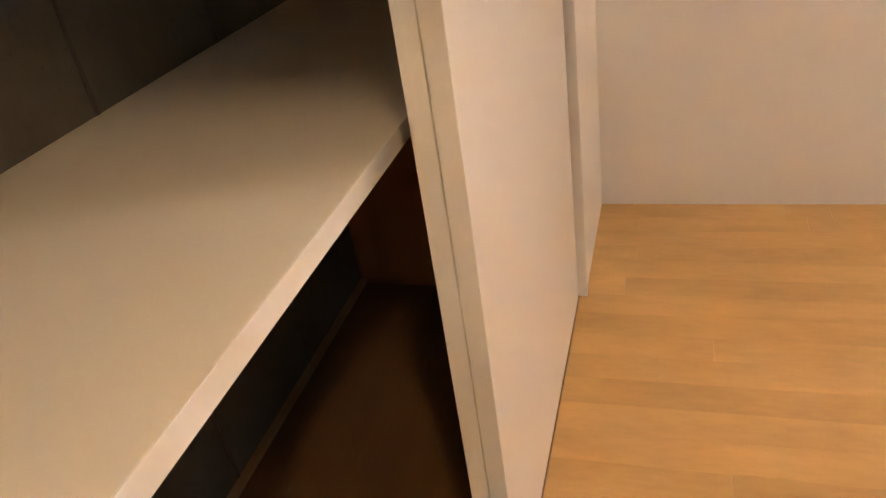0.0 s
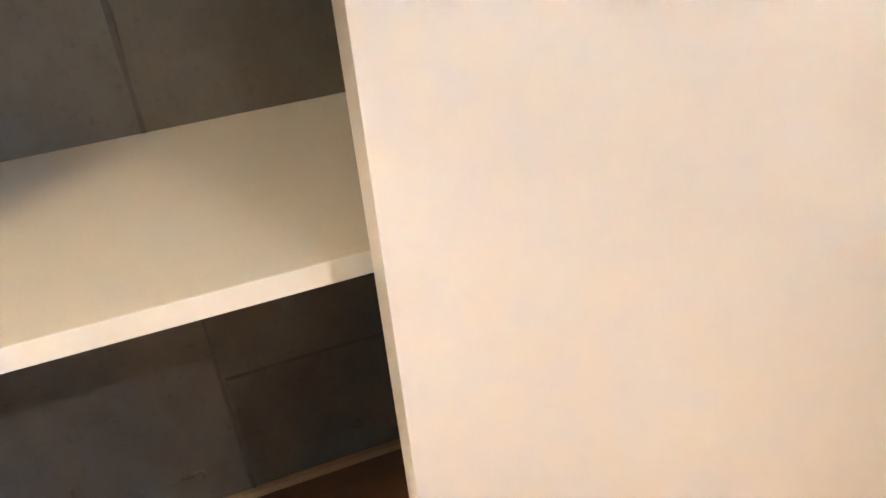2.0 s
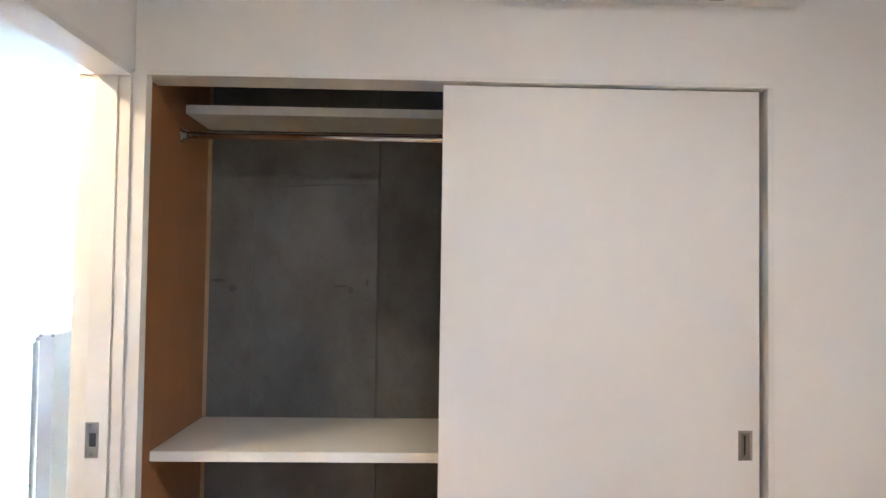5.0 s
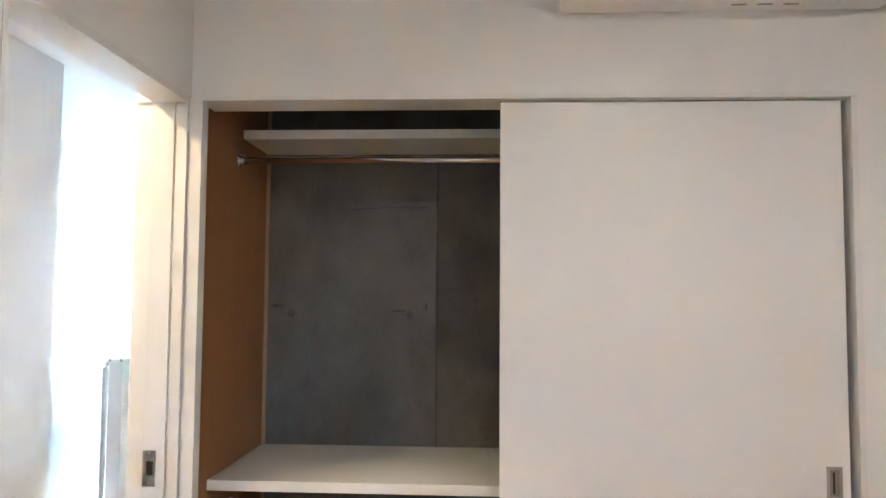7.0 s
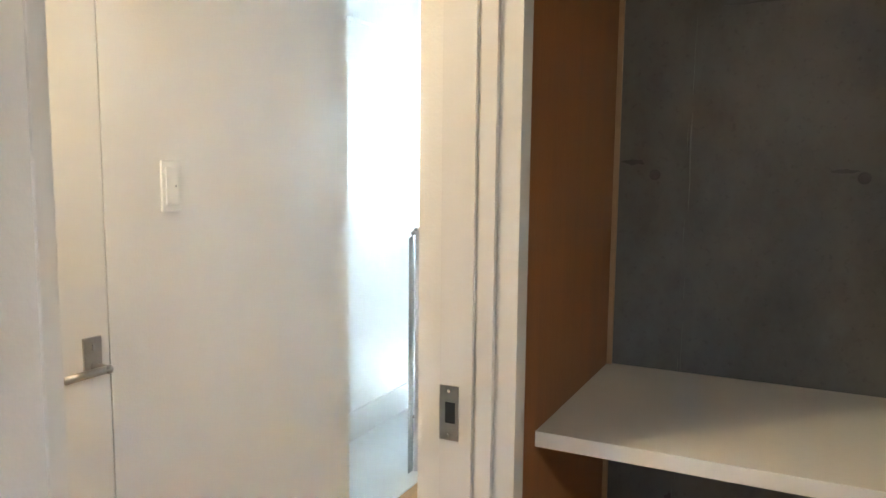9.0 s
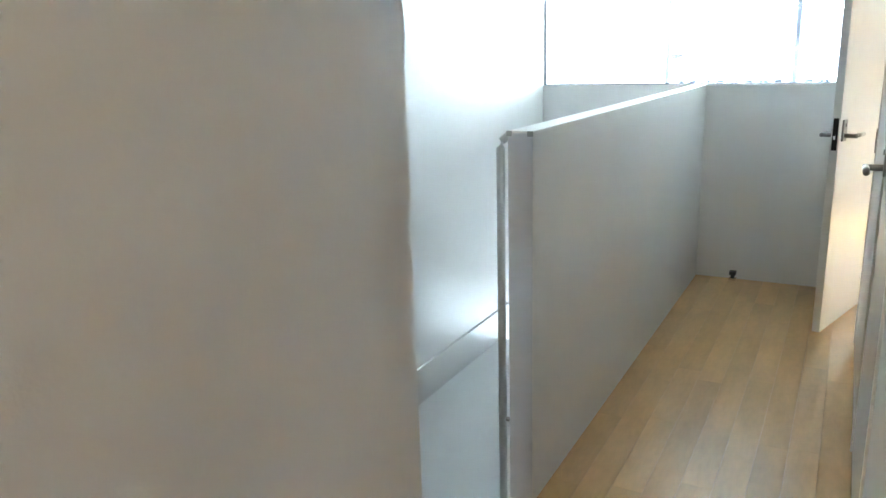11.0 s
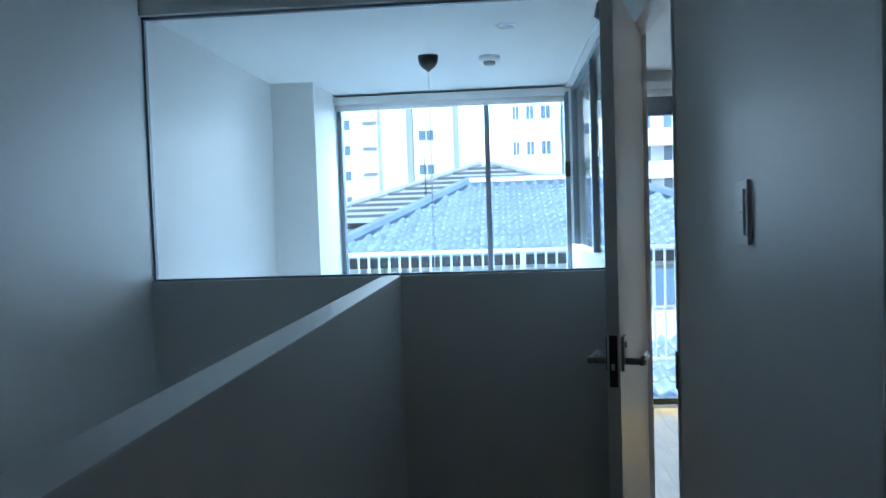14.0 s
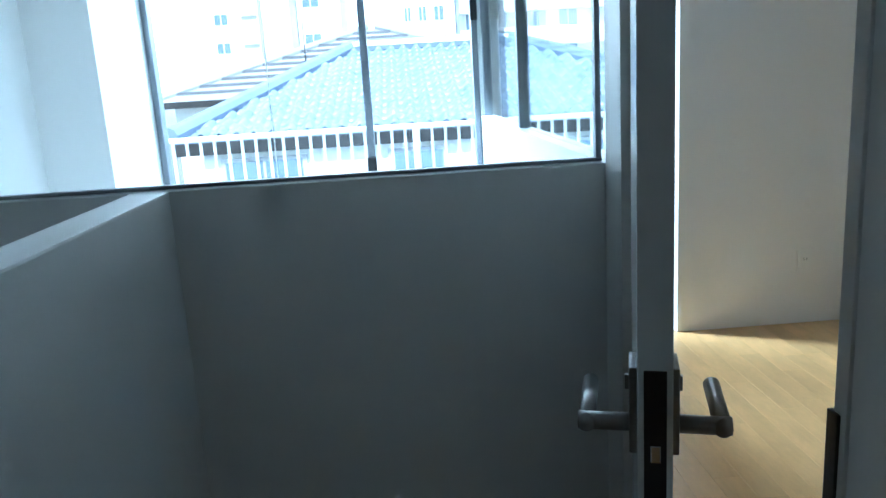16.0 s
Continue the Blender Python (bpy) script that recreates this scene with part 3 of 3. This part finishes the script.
part("cord", tube([(0, 0, -0.07), (0, 0, -1.5), (0, 0, -3.0)], 0.002, 8), PLAST, pend, "thin white cord")
part("lamp_holder", lathe([(0.006, -3.0), (0.022, -3.02), (0.024, -3.09), (0.018, -3.1)], 18), BLACK, pend, "", True)

stop = thing("door_stop", "small dark door stop at the half wall's foot", "door stop", pose(-0.63, 4.385, 0))
part("base", boxes((-0.02, 0.02, -0.014, 0.034, 0.0, 0.008), bevel=0.002), BATT, stop)
part("stud", boxes((-0.018, 0.018, -0.012, 0.034, 0.03, 0.05), bevel=0.004), BLACK, stop, "black rubber buffer")
part("stem", boxes((-0.01, 0.01, 0.0, 0.034, 0.008, 0.03), bevel=0.002), DARK, stop)

# ---- parapet end, handrail, stairs ----
# The parapet end's cool shade is put in as a light grey plate.
cap = thing("parapet_end_shade", "parapet end face, its shade put in as grey, with corner clips", "end cap")
part("plate", boxes((-0.91, -0.84, 1.795, 1.7995, 0.0, 1.1), bevel=0.001), mat("end_face_shade_grey", (0.64, 0.65, 0.68), 0.5, 0, 0.03), cap)
for x in (-0.905, -0.845):
    part("corner_bead", boxes((x - 0.008, x + 0.008, 1.791, 1.7949, 1.092, 1.1065), bevel=0.0015), GREYP, cap, "small grey corner clip")

rail = thing("stair_handrail", "slim grey steel handrail on the stair side", "handrail")
part("bar", tube([(-0.913, 1.83, 1.088), (-0.927, 1.83, 1.086), (-0.94, 1.83, 1.076), (-0.947, 1.83, 1.055), (-0.947, 1.83, 0.5), (-0.947, 1.83, -0.55)], 0.012, 12), RAILG, rail, "", True)
for z in (0.24, -0.28):
    part("bracket", tube([(-0.913, 1.83, z), (-0.935, 1.83, z)], 0.007, 10), SATIN, rail)

stairs = thing("staircase", "white painted stairs going down beside the parapet", "staircase")
part("tread", boxes((XW + 0.002, -0.918, 1.163, 1.42, -0.185, -0.155), bevel=0.002), STEPW, stairs)
part("riser", boxes((XW + 0.004, -0.922, 1.40, 1.41, -0.309, -0.186)), STEPW, stairs)
part("landing", boxes((XW - 0.018, -0.914, 1.163, 3.72, -0.36, -0.31), bevel=0.002), STEPW, stairs, "white painted landing")
for i in range(12):
    z, y0 = -0.31 - 0.185 * (i + 1), 3.70 + 0.225 * i
    part("tread", boxes((XW - 0.018, -0.95, y0 + 0.002, y0 + 0.245, z - 0.03, z), bevel=0.002), STEPW, stairs)
    part("riser", boxes((XW - 0.018, -0.955, y0 + 0.003, y0 + 0.015, z + 0.001, z + 0.154)), STEPW, stairs)


# ---- glazing ----
def pane(name, b, parent):
    ob = part(name, boxes(b), GLASS, parent)
    ob.visible_shadow = False
    return ob


ig = tagged(new("window_inner"), "fixed glass screen with thin dark channel frame", "window", kind="structure")
part("channel", boxes((XW + 0.001, 0.0, 4.443, 4.463, 1.107, 1.114), bevel=0.001), ALU, ig)
part("channel", boxes((XW + 0.001, 0.0, 4.443, 4.463, 2.113, 2.124), bevel=0.001), ALU, ig)
part("channel", boxes((XW + 0.001, XW + 0.009, 4.443, 4.463, 1.114, 2.113), bevel=0.001), ALU, ig)
part("channel", boxes((-0.012, -0.001, 4.443, 4.463, 1.114, 2.113), bevel=0.001), ALU, ig)
pane("pane", (XW + 0.009, -0.012, 4.449, 4.457, 1.114, 2.113), ig)

rw = tagged(new("window_partition"), "inner window with grey frame over the void", "window", kind="structure")
for y0, y1 in ((4.418, 4.44), (5.573, 5.607), (6.62, 6.648)):
    part("mullion", boxes((0.015, 0.055, y0, y1, 1.106, 2.128), bevel=0.002), ALU, rw)
for y0, y1 in ((4.44, 5.573), (5.607, 6.62)):
    part("rail", boxes((0.017, 0.053, y0, y1, 2.10, 2.128), bevel=0.001), ALU, rw)
    pane("pane", (0.032, 0.038, y0, y1, 1.106, 2.10), rw)

nw = tagged(new("window_north"), "tall grey aluminium window over two storeys", "window", kind="structure")
for x0, x1 in ((-1.549, -1.52), (-0.56, -0.525), (-0.03, -0.001)):
    part("mullion", boxes((x0, x1, 6.66, 6.73, -2.2, 2.11), bevel=0.002), ALU, nw)
for x0, x1 in ((-1.52, -0.56), (-0.525, -0.03)):
    part("rail", boxes((x0, x1, 6.665, 6.725, -2.2, -2.15), bevel=0.002), ALU, nw)
    part("rail", boxes((x0, x1, 6.665, 6.725, 2.07, 2.11), bevel=0.002), ALU, nw)
    part("rail", boxes((x0, x1, 6.668, 6.722, -0.1, -0.05), bevel=0.002), ALU, nw)
    pane("pane", (x0, x1, 6.69, 6.697, -2.15, -0.1), nw)
    pane("pane", (x0, x1, 6.69, 6.697, -0.05, 2.07), nw)
part("latch", boxes((-0.565, -0.52, 6.635, 6.66, 0.86, 0.94), bevel=0.004), DARK, nw, "dark window latch")
part("latch", boxes((-0.034, 0.0, 6.635, 6.66, 1.55, 1.65), bevel=0.004), DARK, nw, "dark window latch")
built("wall_sill_north", boxes((-1.55, 0.0, 6.65, 6.8, -2.7, -2.2)), WALL, "white sill wall under the tall window", "wall")

fw = tagged(new("window_far_room"), "full-height grey window in the far room", "window", kind="structure")
for x0, x1 in ((0.10, 0.13), (0.765, 0.818)):
    part("jamb", boxes((x0, x1, 6.66, 6.73, 0.022, 2.05), bevel=0.002), ALU if x0 < 0.5 else DARK, fw)
part("rail", boxes((0.13, 0.765, 6.665, 6.725, 0.022, 0.06), bevel=0.002), DARK, fw)
part("rail", boxes((0.13, 0.765, 6.665, 6.725, 1.93, 2.05), bevel=0.002), ALU, fw)
pane("pane", (0.13, 0.765, 6.69, 6.697, 0.06, 1.93), fw)

def blind(x0, x1, z, label):
    ob = thing("roller_blind", label, "roller blind", None, "rolled-up blinds")
    part("cassette", boxes((x0, x1, 6.56, 6.645, z, z + 0.05), bevel=0.006), TRIM, ob)
    part("rolled_fabric", tube([(x0 + 0.01, 6.60, z - 0.012), (x1 - 0.01, 6.60, z - 0.012)], 0.028, 16), TRIM, ob, "rolled white fabric", True)
    return ob


blind(-1.55, -0.03, 2.075, "white roller blind rolled up above the window")
blind(0.11, 0.86, 2.085, "white roller blind rolled up in the far room")

# lamp-shaped stand-in for a bracket reflected in the glazing corner, no spotlight
corner_part = thing("corner_bracket", "small grey lamp-shaped stand-in for a glazing corner bracket", "spotlight", pose(-0.06, 4.37, 2.05))
sb = lathe([(0.012, -0.05), (0.03, -0.045), (0.036, 0.0), (0.03, 0.03), (0.012, 0.04)], 20)
sb.transform(pose(0, 0, 0, 25, 20, 0))
part("head", sb, GREYP, corner_part, "", True)
part("arm", tube([(0, 0, 0.02), (0.0, 0.03, 0.08), (0, 0.048, 0.085)], 0.008, 10), GREYP, corner_part)


# ---- outside ----
# Added glowing slab that gives the sky its overexposed white.
SKYGLOW = bpy.data.materials.new("glowing_white_sky")
SKYGLOW.use_nodes = True
SKYGLOW.node_tree.nodes["Principled BSDF"].inputs["Emission Color"].default_value = (0.93, 0.97, 1.0, 1)
SKYGLOW.node_tree.nodes["Principled BSDF"].inputs["Emission Strength"].default_value = 1.6
built("backdrop", boxes((-400, 400, 420, 422, -3.2, 260)), SKYGLOW, "glowing slab for the overexposed white sky near the horizon", "sky")
built("ground", boxes((-900, 900, 7.5, 1800, -3.3, -3.2)), GROUND, "grey paved ground of the town", "ground")

def fence():
    ob = thing("balcony_railing", "white railing with upright bars outside the windows", "railing")
    part("top_rail", boxes((-3.0, 2.4, 7.98, 8.03, 0.99, 1.02), bevel=0.003), RAILW, ob)
    part("bottom_rail", boxes((-3.0, 2.4, 7.985, 8.025, 0.04, 0.07), bevel=0.003), RAILW, ob)
    data = mesh_of("bar", boxes((-0.009, 0.009, -0.009, 0.009, 0.07, 0.99), bevel=0.002), RAILW)
    for i in range(60):
        b = new("bar", data)
        b.location = (-2.95 + i * 0.089, 8.005, 0)
        b.parent = ob
    for x in (-3.0, -0.3, 2.4):
        part("post", boxes((x - 0.02, x + 0.02, 7.985, 8.025, -3.2, 0.99), bevel=0.003), RAILW, ob)


fence()


def tile_mesh(w, l):
    """One curved roof tile: x across, y up the slope, z its bulge."""
    bm = bmesh.new()
    prof = [(-0.5, 0.0), (-0.3, -0.014), (-0.1, 0.004), (0.05, 0.04), (0.22, 0.055), (0.4, 0.038), (0.52, 0.0)]
    lo = [bm.verts.new((x * w, 0, z + 0.03)) for x, z in prof]
    hi = [bm.verts.new((x * w, l * 1.08, z)) for x, z in prof]
    un = [bm.verts.new((x * w, 0, z)) for x, z in prof]
    for k in range(len(prof) - 1):
        bm.faces.new((lo[k], lo[k + 1], hi[k + 1], hi[k]))
        bm.faces.new((un[k], un[k + 1], lo[k + 1], lo[k]))
    return mesh_of("roof_tile", bm, ROOFT, True)


def neighbour_house():
    ob = thing("neighbour_house", "cream house with a blue-grey tiled hip roof", "house")
    part("wall", boxes((-2.5, 3.15, 11.02, 18.5, -3.2, 0.8)), STUCCO, ob)
    ex0, ex1, ey, ez = -2.75, 3.4, 10.9, 0.83        # eave
    rx0, rx1, ry, rz = -1.05, 1.3, 14.4, 1.78        # ridge
    bm = bmesh.new()
    e = [bm.verts.new(p) for p in ((ex0, ey, ez), (ex1, ey, ez), (ex1, 18.9, ez), (ex0, 18.9, ez))]
    r = [bm.verts.new(p) for p in ((rx0, ry, rz), (rx1, ry, rz))]
    lo = [bm.verts.new((v.co.x, v.co.y, v.co.z - 0.12)) for v in e]
    bm.faces.new((e[0], e[1], r[1], r[0]))
    bm.faces.new((e[1], e[2], r[1]))
    bm.faces.new((e[2], e[3], r[0], r[1]))
    bm.faces.new((e[3], e[0], r[0]))
    for k in range(4):
        bm.faces.new((e[k], e[(k + 1) % 4], lo[(k + 1) % 4], lo[k]))
    bm.faces.new(lo)
    roof = part("roof", bm, ROOFT, ob)
    # Gutter strip; the shadow at the eave is put into its dark colour.
    part("fascia", boxes((ex0, ex1, ey - 0.02, ey + 0.02, ez - 0.15, ez - 0.02), bevel=0.004), DARK, ob, "eave gutter, darkened for the eave's shadow")
    # tiles of the front slope
    L = math.hypot(ry - ey, rz - ez)
    rows = 14
    l, w = L / rows, 0.18
    data = tile_mesh(w, l)
    slope = math.atan2(rz - ez, ry - ey)
    n = 0
    rest = bmesh.new()
    for j in range(rows):
        f = (j + 0.5) / rows
        a, b = ex0 + (rx0 - ex0) * f, ex1 + (rx1 - ex1) * f
        for i in range(int((ex1 - ex0) / w) + 1):
            x = ex0 + (i + 0.5) * w
            if a + w * 0.3 < x < b - w * 0.3:
                y = ey + (ry - ey) * j / rows
                z = ez + (rz - ez) * j / rows + 0.012
                m = Matrix.Translation((x, y, z)) @ Matrix.Rotation(slope, 4, 'X')
                if n < 290:
                    t = new("roof_tile", data)
                    t.matrix_world = m
                    t.parent = roof
                    n += 1
                else:
                    k = len(rest.verts)
                    rest.from_mesh(data)
                    rest.verts.ensure_lookup_table()
                    for v in rest.verts[k:]:
                        v.co = m @ v.co
    if len(rest.verts):
        tagged(part("roof_tile_rest", rest, ROOFT, roof), kind="stuff")
    else:
        rest.free()
    for p, q in (((ex0, ey, ez), (rx0, ry, rz)), ((rx0, ry, rz), (rx1, ry, rz)), ((ex1, ey, ez), (rx1, ry, rz))):
        p, q = Vector(p), Vector(q)
        up = Vector((0, 0, 0.07))
        part("ridge_cap", tube([p + up, (p + q) / 2 + up, q + up], 0.09, 8), ROOFT, roof, "rounded ridge tiles")
    # low lean-to roof along the front
    bm = bmesh.new()
    lo = [bm.verts.new(p) for p in ((-2.5, 9.4, -0.74), (3.15, 9.4, -0.74), (3.15, 11.02, -0.3), (-2.5, 11.02, -0.3))]
    un = [bm.verts.new((v.co.x, v.co.y, v.co.z - 0.1)) for v in lo]
    bm.faces.new(lo)
    bm.faces.new(un)
    for k in range(4):
        bm.faces.new((lo[k], lo[(k + 1) % 4], un[(k + 1) % 4], un[k]))
    low = part("lean_to_roof", bm, ROOFT, ob, "low blue-grey tiled lean-to roof")
    part("lean_to_wall", boxes((-2.4, 3.05, 9.7, 11.02, -3.2, -0.8)), STUCCO, ob)
    l2, a2 = math.hypot(1.62, 0.44) / 6, math.atan2(0.44, 1.62)
    data = tile_mesh(0.19, l2)
    for j in range(6):
        for i in range(29):
            t = new("roof_tile", data)
            t.matrix_world = Matrix.Translation((-2.4 + 0.19 * i, 9.4 + 0.27 * j, -0.728 + 0.0733 * j)) @ Matrix.Rotation(a2, 4, 'X')
            t.parent = low
    for x0, x1 in ((-2.3, -1.4), (-0.55, 0.08), (0.9, 1.8)):
        wd = part("window", boxes((x0, x1, 10.98, 11.02, 0.1, 0.62)), ROOFM, ob)
        part("pane", boxes((x0 + 0.05, (x0 + x1) / 2 - 0.015, 10.97, 10.979, 0.14, 0.58)), PANE, wd)
        part("pane", boxes(((x0 + x1) / 2 + 0.015, x1 - 0.05, 10.97, 10.979, 0.14, 0.58)), PANE, wd)


def back_house():
    ob = thing("back_house", "house behind with a ribbed grey hip roof", "house")
    part("wall", boxes((-4.6, 2.8, 17.6, 25.0, -3.2, 1.2)), STUCCO, ob)
    bm = bmesh.new()
    a, b, c, d = (bm.verts.new(p) for p in ((-4.9, 17.2, 1.2), (3.2, 17.2, 1.2), (3.2, 25.2, 1.2), (-4.9, 25.2, 1.2)))
    p = bm.verts.new((-1.0, 20.6, 2.52))
    q = bm.verts.new((-0.8, 20.6, 2.52))
    bm.faces.new((a, b, q, p))
    bm.faces.new((b, c, q))
    bm.faces.new((c, d, p, q))
    bm.faces.new((d, a, p))
    bm.faces.new((d, c, b, a))
    roof = part("roof", bm, ROOFM, ob)
    part("fascia", boxes((-4.92, 3.2, 17.15, 17.2, 1.08, 1.2)), DARK, ob)
    for j in range(1, 11):
        f = j / 11
        y, z = 17.2 + 3.4 * f, 1.2 + 1.32 * f + 0.02
        part("roof_rib", boxes((-4.9 + 3.9 * f, 3.2 - 4.0 * f, y - 0.035, y + 0.035, z - 0.03, z + 0.03)), ROOFR, roof)
    bm = tube([(-4.9, 17.2, 1.24), (-1.0, 20.6, 2.57)], 0.07, 8)
    part("ridge_cap", bm, ROOFM, roof)
    bm = tube([(3.2, 17.2, 1.24), (-0.8, 20.6, 2.57)], 0.07, 8)
    part("ridge_cap", bm, ROOFM, roof)
    part("antenna", tube([(-2.2, 18.6, 1.7), (-2.2, 18.6, 2.6)], 0.012, 6), DARK, ob)


def tower(x0, x1, y, top, label, m, floors, cols, fh=2.6, bands=False, wh=1.25, ledges=None):
    ob = thing("apartment_building", label, "building", None, "distant apartment buildings")
    part("wall", boxes((x0, x1, y, y + 9, -3.2, top)), m, ob)
    part("roof", boxes((x0 - 0.1, x1 + 0.1, y - 0.1, y + 9.1, top, top + 0.5)), m, ob)
    for f in range(floors):
        z = top - 1.9 - f * fh
        if z < -2:
            break
        if bands:
            part("balcony", boxes((x0, x1, y - 1.2, y - 0.02, z - 1.2, z - 0.15)), TOWER, ob)
            part("balcony_slab", boxes((x0, x1, y - 1.2, y, z - 1.35, z - 1.2)), TOWER2, ob)
        if ledges:
            part("ledge", boxes((*ledges, y - 0.25, y - 0.002, z + 0.5, z + 0.62)), TOWER2, ob, "projecting grey concrete ledge")
        for c0, c1 in cols:
            w = part("window", boxes((c0, c1, y - 0.05, y - 0.001, z - 0.1, z - 0.1 + wh)), TOWER, ob)
            part("pane", boxes((c0 + 0.06, (c0 + c1) / 2 - 0.03, y - 0.06, y - 0.051, z - 0.04, z - 0.16 + wh)), PANE, w)
            part("pane", boxes(((c0 + c1) / 2 + 0.03, c1 - 0.06, y - 0.06, y - 0.051, z - 0.04, z - 0.16 + wh)), PANE, w)


neighbour_house()
back_house()
tower(-14.6, -10.1, 60, 16, "pale apartment tower with small windows", TOWER, 8, ((-13.25, -12.2),), 1.98, wh=0.85, ledges=(-11.3, -10.15))
tower(-10.1, -8.1, 62, 16, "narrow pale stair tower with ledges", TOWER, 8, (), 2.05)
tower(-8.0, -4.6, 66, 12.5, "pale apartment block with green-tinted windows", TOWER, 6, ((-7.6, -6.2),), 2.9, wh=0.95)
tower(0.0, 4.1, 60, 13, "pale apartment tower beside the tiled roof", TOWER, 7, ((0.35, 0.9), (1.38, 2.03), (2.5, 3.3)), 2.7, wh=1.1)
tower(4.15, 16.0, 58, 9.0, "low apartment building with balcony bands", TOWER2, 5, ((4.6, 6.0), (6.8, 8.2), (9.0, 10.4), (11.2, 12.6)), 2.35, True)


# ---- floor boards ----
def boards(floor, x0, x1, y0, y1, z=0.0, w=0.0908, seed=1):
    """Boards along y, in random lengths of a few sizes, as parts of the floor."""
    rng = random.Random(seed)
    cache = {}
    n = max(1, round((x1 - x0) / w))
    ww = (x1 - x0) / n
    for i in range(n):
        y = y0
        first = True
        while y < y1 - 0.001:
            l = rng.choice((0.5, 0.75, 0.95, 1.1))
            if first:
                l *= rng.choice((0.4, 0.7, 1.0))
                first = False
            if y1 - y - l < 0.12:
                l = y1 - y
            key = (round(ww, 4), round(l, 3))
            if key not in cache:
                bm = boxes((0.0003, ww - 0.0003, 0.0003, l - 0.0003, -0.011, 0))
                bmesh.ops.bevel(bm, geom=[e for e in bm.edges if min(v.co.z for v in e.verts) > -0.001], offset=0.0004, segments=1, affect='EDGES')
                cache[key] = mesh_of("floor_board", bm, PLANK)
            b = new("floor_board", cache[key])
            b.location = (x0 + i * ww, y, z)
            b.parent = floor
            y += l


boards(bpy.data.objects["floor_slab_bedroom"], 0.165, 2.58, -3.4, 0.1225, seed=3)
boards(bpy.data.objects["floor_slab_hall"], -0.838, 0.0, -2.3, 4.42, seed=5)
boards(bpy.data.objects["floor_slab_hall"], 0.0, 0.165, -0.74, 0.075, seed=7)
boards(bpy.data.objects["floor_slab_hall"], 0.0, 0.066, 3.595, 4.30, seed=8)
boards(bpy.data.objects["floor_slab_hall"], 0.066, 2.58, 2.75, 6.46, seed=9)
boards(bpy.data.objects["floor_slab_hall"], 0.066, 0.82, 6.46, 6.65, seed=10)
